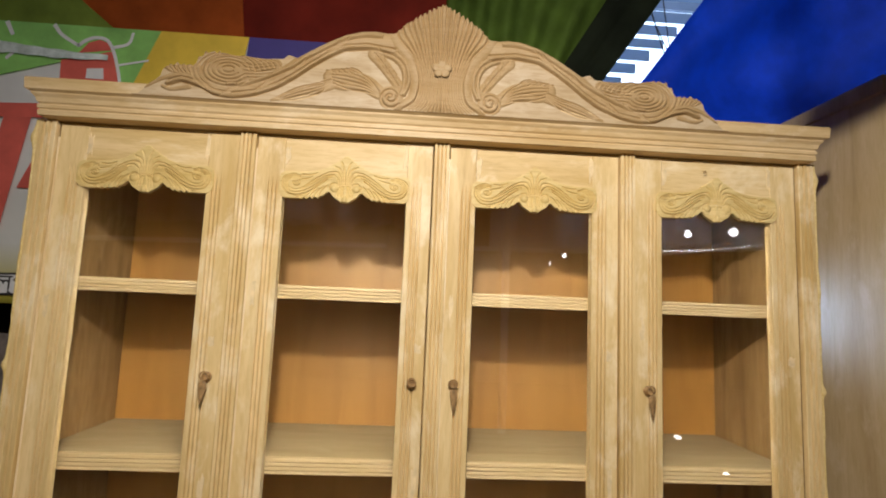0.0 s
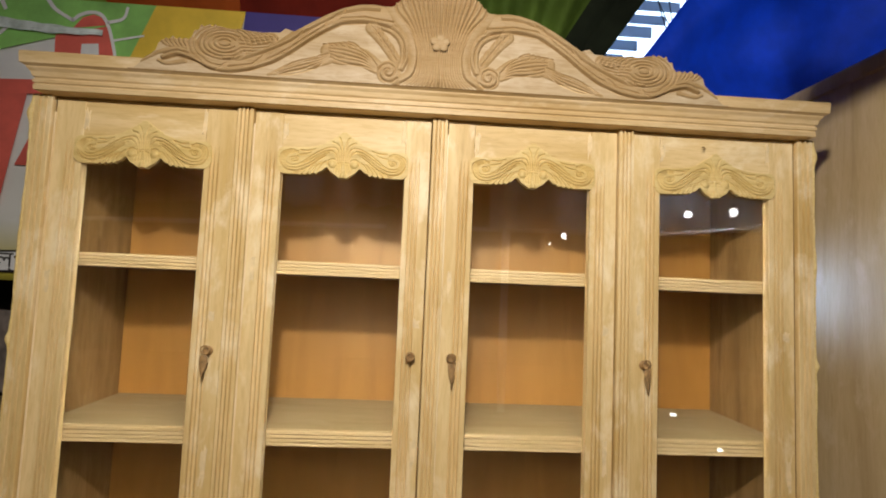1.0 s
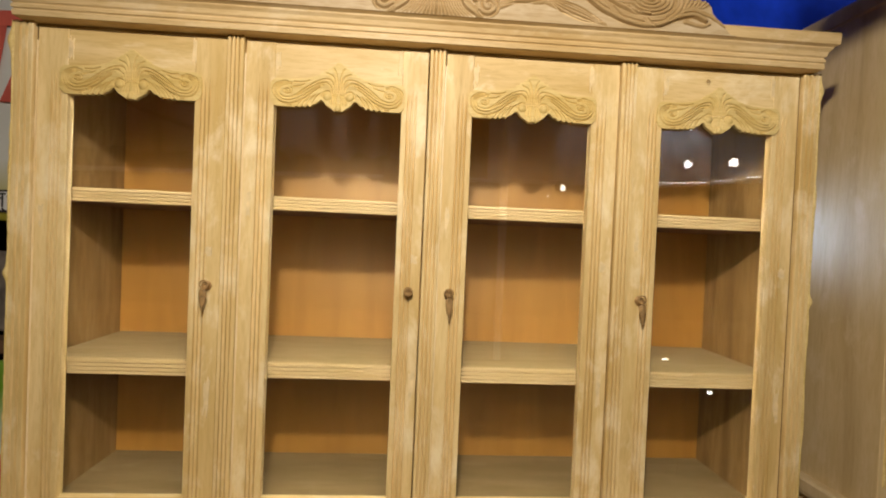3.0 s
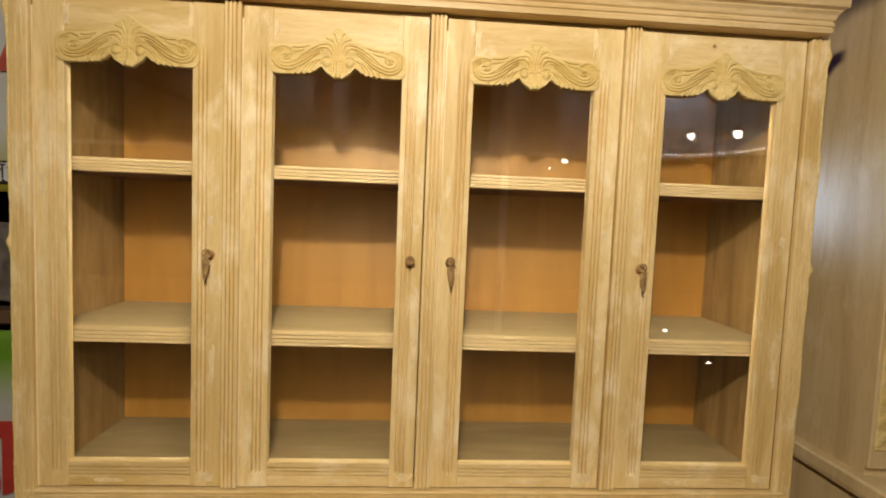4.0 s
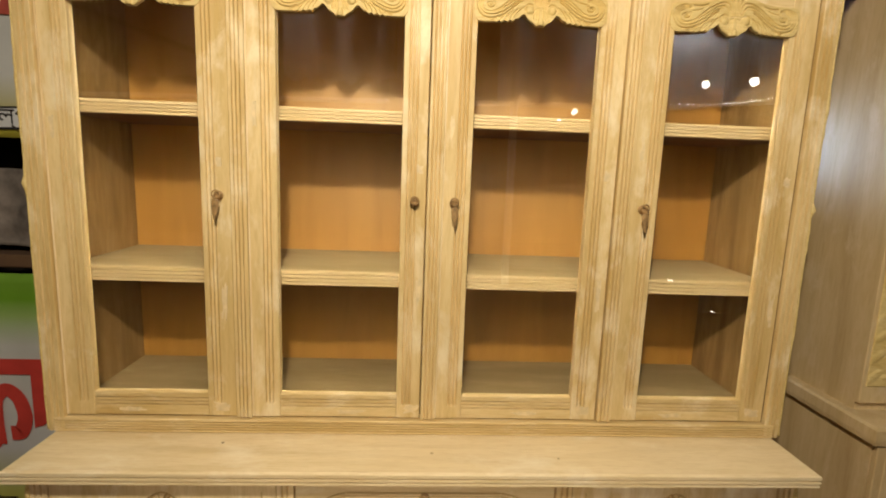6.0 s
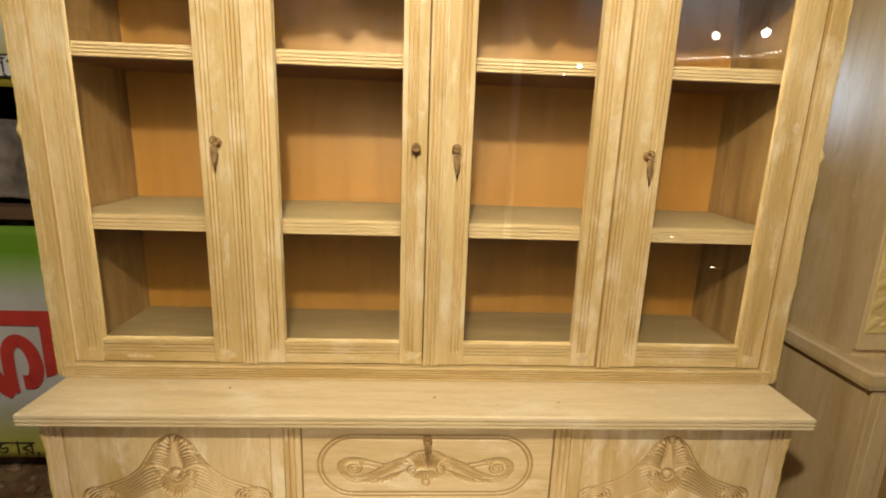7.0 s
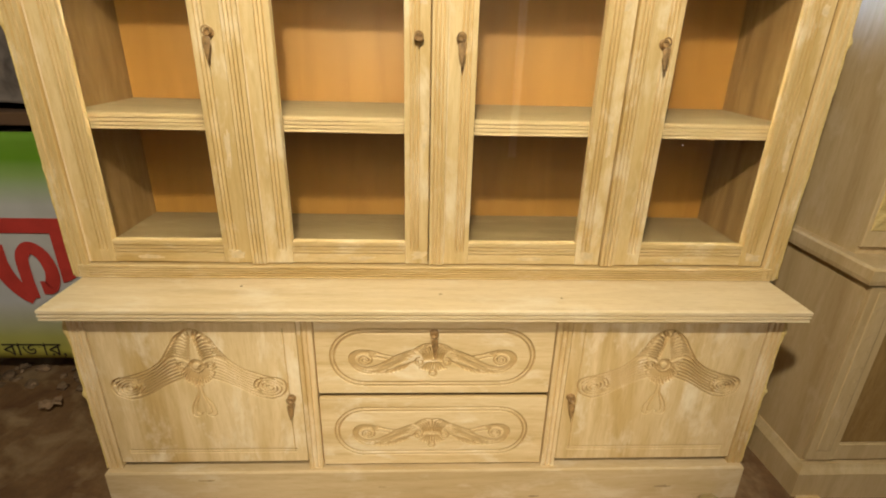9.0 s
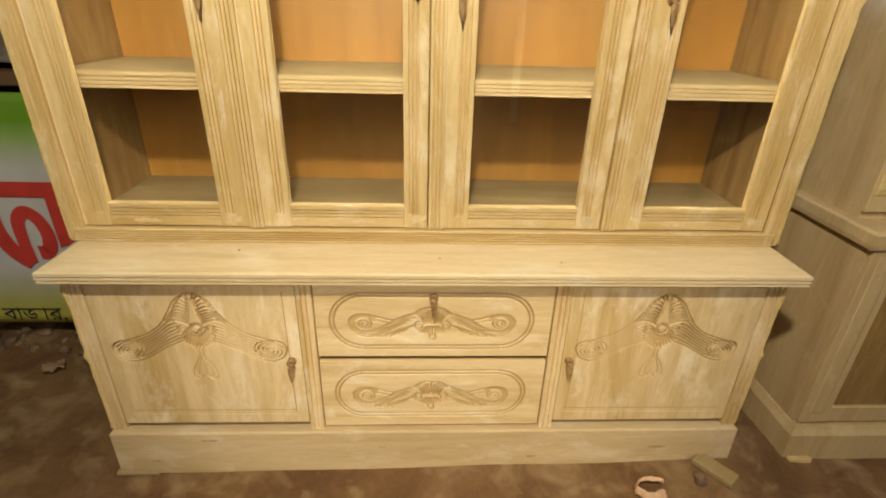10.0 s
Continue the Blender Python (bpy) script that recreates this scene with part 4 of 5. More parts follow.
def valance_strokes():
    def cut(path, d=0.0032, w=0.0020):
        return (spline(path) if len(path) < 12 else np.array(path), w, w * 0.8, -d)
    s = []
    # strands that leave the palmette, dip, and wrap round the end lobe
    inner = [(0.022, 1.847), (0.042, 1.846), (0.062, 1.838), (0.085, 1.823), (0.105, 1.808), (0.125, 1.800), (0.142, 1.803), (0.149, 1.814), (0.144, 1.825), (0.130, 1.830), (0.115, 1.826)]
    outer = [(0.034, 1.826), (0.048, 1.826), (0.064, 1.816), (0.082, 1.802), (0.102, 1.790), (0.126, 1.785), (0.150, 1.790), (0.163, 1.808), (0.160, 1.828), (0.140, 1.838), (0.112, 1.838)]
    s.append((between(inner, outer, 0.5, 0.0, 0.85), 0.010, 0.008, 0.0018))
    for i in range(4):
        s.append((between(inner, outer, i / 3, 0.02 * i, 1.0 - 0.05 * abs(i - 1.5)), 0.0020, 0.0017, -0.0028))
    s.append(whorl(0.129, 1.816, 0.013, 0.009, 130, 1.6, 0.0018, 0.0026))
    s.append(cut([(0.112, 1.838), (0.092, 1.838), (0.074, 1.843)], 0.0028))
    s.append(cut([(0.115, 1.826), (0.100, 1.828), (0.086, 1.833)], 0.0024))
    for i in range(6):                      # leaf tips along the lower edge
        x, z = 0.046 + 0.0125 * i, 1.813 - 0.0045 * i
        s.append(cut([(x, z), (x + 0.010, z - 0.009), (x + 0.020, max(z - 0.024, 1.781))], 0.0026, 0.0018))
    for a, b, c, d in (((0.003, 1.819), (0.004, 1.845), (0.008, 1.864), (0.013, 1.874)), ((0.0075, 1.819), (0.0095, 1.842), (0.016, 1.856), (0.030, 1.862)), ((0.012, 1.817), (0.014, 1.836), (0.024, 1.848), (0.044, 1.847)), ((0.016, 1.814), (0.020, 1.830), (0.030, 1.838), (0.046, 1.836))):
        s.append(cut([a, b, c, d], 0.0030))
    s.append(cut([(0.0, 1.8165), (0.008, 1.8165), (0.014, 1.815)], 0.0030))
    for i in range(3):                      # the small fan below the bar
        f = (i + 0.4) / 3
        s.append(cut([(0.003 + 0.010 * f, 1.812), (0.004 + 0.018 * f, 1.799), (0.004 + 0.020 * f, 1.784 + 0.004 * f)], 0.0026))
    s.append((np.array([(0.029, 1.806), (0.0292, 1.8062)]), 0.0090, 0.0090, 0.0055))
    s.append((spiral(0.029, 1.807, 0.0135, 0.012, 200, -0.6, 16), 0.0019, 0.0019, -0.0028))
    s = mirror(s)
    s.append((np.array([(0, 1.776), (0, 1.782)]), 0.008, 0.007, 0.008))
    return s


VALANCE = relief(-0.170, 0.170, valance_low, valance_high, 300, 84, [(p, w0, w1, h * (1.9 if h < 0 else 0.85)) for p, w0, w1, h in valance_strokes()], -0.004, 0.011)


def make_lock(parent, x, y, z, dangling, tilt=0.0):
    """Round lock nose with a key in it, whose second key dangles below."""
    bm = lathe([(0.0120, 0.0), (0.0120, -0.004), (0.0095, -0.006), (0.0088, -0.012), (0.0060, -0.014), (0.0035, -0.011)], 18, "y")
    lock = part("lock", bm, iron, parent, "tarnished brass lock nose")
    lock.location = (x, y, z)
    ring = [(0.0098 * math.cos(a), -0.018, 0.004 + 0.0098 * math.sin(a)) for a in np.linspace(0, 2 * math.pi, 25)]
    bow = part("key", tube(ring, 0.0019, 6), iron, parent, "old key in the lock")
    bow.location = (x, y, z)
    if dangling:
        bm = bmesh.new()
        rows = []
        for h, w in ((-0.008, 0.0050), (-0.012, 0.0088), (-0.020, 0.0092), (-0.030, 0.0080), (-0.042, 0.0056), (-0.052, 0.0034), (-0.060, 0.0014)):
            rows.append([bm.verts.new((w * c, -0.0205 + d, h)) for c, d in ((-1, 0), (-0.3, -0.0016), (0.3, -0.0016), (1, 0), (0.3, 0.0014), (-0.3, 0.0014))])
        for p, q in zip(rows, rows[1:]):
            for k in range(6):
                bm.faces.new((p[k], p[(k + 1) % 6], q[(k + 1) % 6], q[k]))
        bm.faces.new(rows[0])
        bm.faces.new(rows[-1][::-1])
        bmesh.ops.recalc_face_normals(bm, faces=bm.faces)
        key = part("key", bm, iron, parent, "dangling key with a tapered blade")
        key.location = (x, y, z)
        key.rotation_euler = (0, radians(tilt), 0)


def smear(parent, x, z, w, h, seed, y=-0.0008, material=None):
    """A smear of pale filler over a joint or knot."""
    bm = bmesh.new()
    n = 18
    ring = []
    for i in range(n):
        a = 2 * math.pi * i / n
        k = 1 + 0.8 * noise.noise((math.cos(a) * 2.2, math.sin(a) * 2.2, seed))
        c, q = math.cos(a), math.sin(a)
        ring.append((x + w / 2 * k * math.copysign(abs(c) ** 0.6, c), z + h / 2 * k * math.copysign(abs(q) ** 0.6, q)))
    top = [bm.verts.new((px, y, pz)) for px, pz in ring]
    low = [bm.verts.new((x + (px - x) * 1.15, y + 0.0016, z + (pz - z) * 1.1)) for px, pz in ring]
    bm.faces.new(top)
    for i in range(n):
        bm.faces.new((top[i], low[i], low[(i + 1) % n], top[(i + 1) % n]))
    bmesh.ops.recalc_face_normals(bm, faces=bm.faces)
    return part("scuff" if material else "filler_smear", bm, material or filler_mat, parent, "dark scuff mark" if material else "pale smear of wood filler")


def glass_door(x0, x1, g0, g1, lock_x, dangling, tilt):
    """Stiles with reeded inner edge, plain rails, a pane, a carved valance and a lock."""
    b, t, zb, zt = 0.757, 1.929, 0.819, 1.800
    bm = bmesh.new()
    extrude(bm, flip(grooved(zt, t, 0.0008, 0.025, (), 0.002)), g0 + 0.0004, g1 - 0.0004, "x")
    door = part("door", bm, wood_h, case, "glass door with reeded stiles and carved valance")
    for a, c, gs in ((x0, g0, [g0 - d for d in (0.016, 0.0255, 0.035)]), (g1, x1, [g1 + d for d in (0.016, 0.0255, 0.035)])):
        bm = bmesh.new()
        flat_face, reeds = (grooved(a, c, 0.0, 0.025, gs, d, 0.0058) for d in (0.00005, 0.0068))
        rings = [[bm.verts.new((p[0], p[1], z)) for p in prof] for z, prof in ((b, flat_face), (zb - 0.030, flat_face), (zb - 0.022, reeds), (1.786, reeds), (1.836, flat_face), (t, flat_face))]
        k = len(flat_face)
        for lower, upper in zip(rings, rings[1:]):
            for q in range(k):
                bm.faces.new((lower[q], lower[(q + 1) % k], upper[(q + 1) % k], upper[q]))
        bm.faces.new(rings[0][::-1])
        bm.faces.new(rings[-1])
        bmesh.ops.recalc_face_normals(bm, faces=bm.faces)
        part("stile", bm, wood_v, door)
    bm = bmesh.new()
    extrude(bm, flip(grooved(b, zb, 0.0008, 0.025, (zb - 0.014, zb - 0.0235, zb - 0.033), 0.0055, 0.0048)), g0 + 0.0004, g1 - 0.0004, "x")
    part("bottom_rail", bm, wood_h, door)
    pane = part("glass_pane", boxes((g0 - 0.004, g1 + 0.004, 0.0125, 0.0165, zb - 0.004, zt + 0.004), bevel=0), glass, door, "clear dusty glass pane")
    pane.visible_shadow = False
    v = new("valance", VALANCE)
    if not VALANCE.materials:
        VALANCE.materials.append(wood_carved)
    v.parent, v.location.x, v.scale = door, (g0 + g1) / 2, (0.95, 1, 1)
    v["label"] = "yellowish carved valance with a small shell"
    # strip added to paint the bright line where light catches the edge
    part("edge_strip", boxes((x0 - 0.0025, x0 + 0.0005, -0.0012, 0.02, 0.757, t - 0.03), bevel=0), wood_edge_glint, door, "pale strip that paints the highlight along the door edge")
    make_lock(door, lock_x, 0.0, 1.338, dangling, tilt)
    k = x0 * 7.3
    smear(door, g1 - 0.004, 1.895, 0.010, 0.055, k)
    smear(door, g0 + 0.006, 1.885, 0.012, 0.045, k + 2)
    smear(door, g1 + 0.036, 0.782, 0.034, 0.022, k + 4)
    smear(door, (g0 + g1) / 2 + 0.05 * math.sin(k * 3), 0.772, 0.05, 0.010, k + 6)
    smear(door, g0 - 0.052, 1.52 + 0.06 * math.sin(k), 0.010, 0.050, k + 8)
    smear(door, g1 + 0.050, 1.10 + 0.05 * math.sin(k), 0.012, 0.085, k + 9)
    smear(door, g1 + 0.046, 1.42, 0.014, 0.022, k + 11)
    return door


glass_door(-0.935, -0.504, -0.867, -0.577, -0.534, True, 4)
glass_door(-0.460, -0.022, -0.391, -0.085, -0.050, False, 0)
glass_door(0.022, 0.460, 0.090, 0.391, 0.050, True, -3)
glass_door(0.504, 0.935, 0.575, 0.868, 0.537, True, -4)

# worktop
prof = [(-0.006, 0.680), (0.0, 0.682), (0.0, 0.687), (-0.009, 0.6885), (-0.009, 0.6910), (0.001, 0.692), (0.001, 0.697), (-0.009, 0.6985), (-0.009, 0.7010), (0.001, 0.702), (0.001, 0.710), (-0.004, 0.714)]
bm = ring_loft(bmesh.new(), prof, 0.966, -0.188, DEPTH + 0.01)
bmesh.ops.recalc_face_normals(bm, faces=bm.faces)
part("worktop", bm, wood_top, case, "chalky worktop with a grooved edge")

# base carcass
part("base_side", boxes((-0.940, -0.912, -0.128, DEPTH, 0.16, 0.679)), wood_base_v, case)
part("base_side", boxes((0.912, 0.940, -0.128, DEPTH, 0.16, 0.679)), wood_base_v, case)
part("base_back", boxes((-0.912, 0.912, 0.40, DEPTH, 0.10, 0.679), bevel=0), wood_inside, case)
part("base_inner", boxes((-0.911, 0.911, -0.070, -0.060, 0.10, 0.679), bevel=0), wood_inside, case)
for s in (-1, 1):
    x0, x1 = sorted((s * 0.898, s * 0.938))
    reeded_post(x0, x1, 0.165, 0.679, -0.147, -0.127, wood_base_v, "base_corner_post", 2)
    x0, x1 = sorted((s * 0.322, s * 0.362))
    reeded_post(x0, x1, 0.150, 0.679, -0.149, -0.119, wood_base_v, "base_post", 2)
carved_edge(-1, 0.17, 0.678, 0.936, -0.147, -0.11, 8.1)
carved_edge(1, 0.17, 0.678, 0.936, -0.147, -0.11, 3.3)


def plinth():
    prof = [(0.005, 0.0), (0.004, 0.157), (0.001, 0.163)]
    bm = ring_loft(bmesh.new(), prof, 0.939, -0.158, DEPTH)
    bmesh.ops.recalc_face_normals(bm, faces=bm.faces)
    return part("plinth", bm, wood_plinth, case, "scuffed plinth board")


plinth()
part("foot_block", boxes((-0.958, -0.83, -0.170, -0.05, -0.004, 0.010), bevel=0.003), wood_dusty, case, "thin packing board under the plinth corner")


def shade_cuts(me, face, depth):
    """Bare brown wood where the gouge has gone through the chalky face, darkened to paint the grooves' shade."""
    me.materials.append(wood_cut_shade)
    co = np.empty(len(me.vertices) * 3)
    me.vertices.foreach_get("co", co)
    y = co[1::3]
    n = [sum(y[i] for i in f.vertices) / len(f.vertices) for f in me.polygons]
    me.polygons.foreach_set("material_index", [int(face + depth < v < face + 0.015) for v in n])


def incised(path, d=0.0030, w=0.0021, n=12):
    return (spline(path, n) if len(path) < 12 else np.array(path), w, w * 0.85, -d)


for x, z, w, h, k in ((-0.66, 0.132, 0.045, 0.006, 1), (-0.15, 0.10, 0.02, 0.004, 2), (0.70, 0.09, 0.05, 0.008, 3), (0.31, 0.055, 0.03, 0.005, 4), (-0.83, 0.05, 0.03, 0.010, 5)):
    smear(case, x, z, w, h, k, -0.1632, scuff_mat)
for x, y, r in ((0.012, -0.100, 0.005), (-0.52, -0.060, 0.004), (0.33, -0.12, 0.003)):
    part("knot", lathe([(r, 0.7138), (r * 0.9, 0.7146), (r * 0.3, 0.7147)], 10), scuff_mat, case, "small dark knot").location = (x, y, 0)
part("nail", tube([(0.688, 0.002, 1.905), (0.688, -0.008, 1.905), (0.690, -0.010, 1.899), (0.682, -0.010, 1.897)], 0.0012, 6), iron, case, "bent nail")


def door_motif(cx, cz):
    """A winged scroll cut into the board: ribbed head, round eye, long arms that end in whorls, and a pendant."""
    s = []
    up = [(0.048, 0.040), (0.074, 0.030), (0.100, 0.006), (0.128, -0.014), (0.160, -0.027), (0.188, -0.036), (0.208, -0.040)]
    lo = [(0.036, -0.036), (0.056, -0.044), (0.082, -0.056), (0.108, -0.071), (0.136, -0.089), (0.164, -0.103), (0.190, -0.108)]
    s += [incised(up, 0.0032, 0.0022), incised(lo, 0.0032, 0.0022)]
    s.append(incised([(0.208, -0.040), (0.226, -0.050), (0.232, -0.070), (0.220, -0.094), (0.190, -0.108)], 0.0040, 0.0026))
    s.append((between(up, lo, 0.5), 0.032, 0.034, 0.0022))
    for i in range(7):                      # strands of the arm, the middle ones running into the whorl
        f = (i + 1) / 8
        s.append((between(up, lo, f, 0.02 + 0.06 * abs(f - 0.5), 0.72 + 0.26 * abs(f - 0.5) ** 0.8), 0.0027, 0.0022, -0.0044))
    eye = whorl(0.0, 0.0, 0.044, 0.030, 40, 3.6, 0.0023, 0.0042, 110)
    turn = np.array([[0.966, -0.259], [0.259, 0.966]])
    s.append((eye[0] @ turn + np.array([0.184, -0.070]),) + eye[1:])
    for i in range(10):                     # ribs of the head
        f = i / 9
        x1, z1 = np.interp(f, [0, 0.25, 0.6, 1], [0.018, 0.044, 0.064, 0.080]), np.interp(f, [0, 0.25, 0.6, 1], [0.106, 0.084, 0.052, 0.026])
        x0, z0 = 0.004 + 0.014 * f, 0.088 - 0.072 * f
        s.append(incised([(x0, z0), (x0 + 0.22 * (x1 - x0), z0 + 0.55 * (z1 + 0.006 - z0)), (x0 + 0.60 * (x1 - x0), max(z0, z1) + 0.005), (x1, z1 - 0.003)], 0.0048, 0.0028))
    s.append((spline([(0.014, 0.096), (0.036, 0.066), (0.058, 0.036)]), 0.016, 0.024, 0.0024))
    s.append(incised([(0.0, 0.114), (0.018, 0.108), (0.044, 0.086), (0.064, 0.054), (0.082, 0.026)], 0.0030, 0.0021))
    s.append((spiral(0.038, -0.003, 0.016, 0.003, 200, -1.9), 0.0024, 0.0020, -0.0038))
    for i in range(9):                      # lower fan
        f = (i + 0.5) / 9
        t = radians(-90 + 80 * f)
        r = 0.066 - 0.016 * f
        s.append(incised([(0.022 * math.cos(t), 0.022 * math.sin(t)), (0.6 * r * math.cos(t - 0.10), 0.6 * r * math.sin(t - 0.10)), (r * math.cos(t - 0.24), r * math.sin(t - 0.24))], 0.0038, 0.0023))
    s = mirror(s)
    s.append((np.array([(0, -0.0002), (0, 0.0002)]), 0.020, 0.020, 0.0030))
    s.append((spiral(0, 0, 0.020, 0.009, 0, 2.0, 48), 0.0024, 0.0024, -0.0040))
    for k in (1.0, 0.58):
        half = [(0.005, -0.066), (0.007 * k, -0.090), (0.018 * k, -0.112), (0.030 * k, -0.136), (0.032 * k, -0.146 - 0.014 * k), (0.020 * k, -0.146 - 0.022 * k), (0.006 * k, -0.144 - 0.016 * k)]
        s.append(incised(half, 0.0018, 0.0018))
        s.append(incised([(-x, z) for x, z in half], 0.0018, 0.0018))
    return [(p + np.array([cx, cz]), w0, w1, h) for p, w0, w1, h in s]


def base_door(x0, x1, lock_x, tilt, cx):
    z0, z1 = 0.186, 0.652
    s = door_motif(cx, 0.518)
    for k in (0.036, 0.044):
        s.append((np.array([(x0 + 0.030, z0 + k), (x1 - 0.030, z0 + k)]), 0.0020, 0.0020, -0.0026))
    inner = x1 - 0.034 if x0 < 0 else x0 + 0.034
    s.append((np.array([(inner, z0 + 0.036), (inner, z1 - 0.02)]), 0.0016, 0.0016, -0.0014))
    s = [(p, w0 * (1.4 if h < 0 else 1), w1 * (1.4 if h < 0 else 1), h * (2.5 if h < 0 else 1)) for p, w0, w1, h in s]
    me = relief(x0, x1, lambda x: z0, lambda x: z1, 540, 470, s, -0.143, -0.1195)
    d = carved_part("base_door", me, wood_base_v, case, "flat cupboard door with an incised winged scroll")
    shade_cuts(me, -0.143, 0.0024)
    make_lock(d, lock_x, -0.143, 0.413, True, tilt)
    return d


base_door(-0.895, -0.366, -0.393, 4, -0.636)
base_door(0.366, 0.895, 0.384, -4, 0.632)


def drawer_motif(hw, hh, cx, cz):
    """Twin oval lines round a shell with feathered arms that wrap into whorls."""
    def oval(dx):
        a, b = hw - dx, hh - dx
        pts = [(a - b + b * math.cos(t), b * math.sin(t)) for t in np.linspace(math.pi / 2, -math.pi / 2, 24)]
        pts += [(-p[0], -p[1]) for p in pts] + [pts[0]]
        return (np.array(pts), 0.0022, 0.0022, -0.0034)
    s = []
    # the arm leaves the shell, dips, and wraps round the lobe into its eye
    inner = [(0.046, 0.028), (0.072, 0.018), (0.106, 0.002), (0.130, -0.014), (0.155, -0.026), (0.180, -0.030), (0.200, -0.024), (0.211, -0.009), (0.208, 0.004), (0.194, 0.012), (0.176, 0.012), (0.164, 0.003)]
    outer = [(0.050, -0.002), (0.075, -0.007), (0.100, -0.021), (0.125, -0.036), (0.152, -0.046), (0.180, -0.048), (0.207, -0.037), (0.224, -0.014), (0.222, 0.008), (0.205, 0.022), (0.180, 0.024), (0.152, 0.016)]
    s.append((between(inner, outer, 0.5, 0.0, 0.9), 0.012, 0.010, 0.0022))
    for i in range(5):
        f = i / 4
        s.append((between(inner, outer, f, 0.03 * abs(i - 2), 1.0), 0.0023, 0.0019, -0.0036))
    s.append(whorl(0.184, -0.008, 0.021, 0.017, 130, 2.1, 0.0019, 0.0034))
    s.append(incised([(0.152, 0.016), (0.130, 0.009), (0.106, 0.004)], 0.0034, 0.0022))
    s.append(incised([(0.164, 0.003), (0.146, 0.002), (0.124, -0.004)], 0.0030, 0.0020))
    for i in range(7):                      # leaf tips under the arm
        x, z = 0.052 + 0.0115 * i, -0.012 - 0.0046 * i
        s.append(incised([(x, z), (x + 0.013, z - 0.008), (x + 0.030, max(z - 0.024, -0.050))], 0.0032, 0.0020))
    for i in range(9):                      # short barbs across the dipping strand
        p = between(inner, outer, 0.62, 0.06 + 0.035 * i, 0.12 + 0.035 * i, 2)
        q = between(inner, outer, 0.95, 0.09 + 0.035 * i, 0.15 + 0.035 * i, 2)
        s.append((np.array([p[0], q[1]]), 0.0018, 0.0015, -0.0026))
    for i in range(5):                      # reeds of the shell, fanning up and over into the arm
        f = i / 4
        s.append(incised([(0.004 + 0.020 * f, -0.006), (0.006 + 0.024 * f, 0.014 - 0.003 * f), (0.012 + 0.030 * f, 0.034 - 0.012 * f), (0.026 + 0.030 * f, 0.040 - 0.016 * f)], 0.0036, 0.0021))
    s.append(incised([(0.0, 0.042), (0.014, 0.044), (0.030, 0.040), (0.048, 0.028)], 0.0036, 0.0022))
    s.append(incised([(0.0, -0.008), (0.014, -0.007), (0.024, -0.010)], 0.0032, 0.0021))
    s.append((np.array([(0.036, -0.014), (0.0362, -0.014)]), 0.012, 0.012, 0.0022))
    s.append((spiral(0.036, -0.014, 0.014, 0.004, 90, -1.4, 26), 0.0022, 0.0018, -0.0036))
    for i in range(5):                      # the small fan below
        f = (i + 0.3) / 5
        s.append(incised([(0.003 + 0.014 * f, -0.016), (0.006 + 0.024 * f, -0.028), (0.006 + 0.036 * f, -0.044 + 0.012 * f)], 0.0034, 0.0021))
    s = mirror(s)
    s.append(incised([(0, -0.017), (0, -0.028), (0, -0.039)], 0.0034, 0.0021))
    s.append(incised([(0, 0.000), (0, 0.020), (0, 0.037)], 0.0034, 0.0021))
    s.append((spiral(0, -0.050, 0.009, 0.009, 0, 1.0, 18), 0.0020, 0.0020, -0.0032))
    s += [oval(0.0), oval(0.010)]
    return [(p + np.array([cx, cz]), w0, w1, h) for p, w0, w1, h in s]


def drawer(z0, z1, hw, hh, locked):
    me = relief(-0.3185, 0.3185, lambda x: z0, lambda x: z1, 560, 210, [(p, w0 * (1.4 if h < 0 else 1), w1 * (1.4 if h < 0 else 1), h * (2.5 if h < 0 else 1)) for p, w0, w1, h in drawer_motif(hw, hh, -0.006, (z0 + z1) / 2)], -0.143, -0.1195)
    d = carved_part("drawer", me, wood_base_h, case, "drawer front incised with a scroll inside an oval")
    shade_cuts(me, -0.143, 0.0024)
    if locked:
        make_lock(d, -0.004, -0.143, 0.622, True, -3)
    return d


drawer(0.428, 0.658, 0.275, 0.089, True)
drawer(0.172, 0.411, 0.275, 0.084, False)

# ---- the neighbouring wardrobe ----
ward = thing("wardrobe", "unfinished wooden wardrobe with a ledge and carved front stile", "wardrobe", "", (1.70, 0.16, 0))


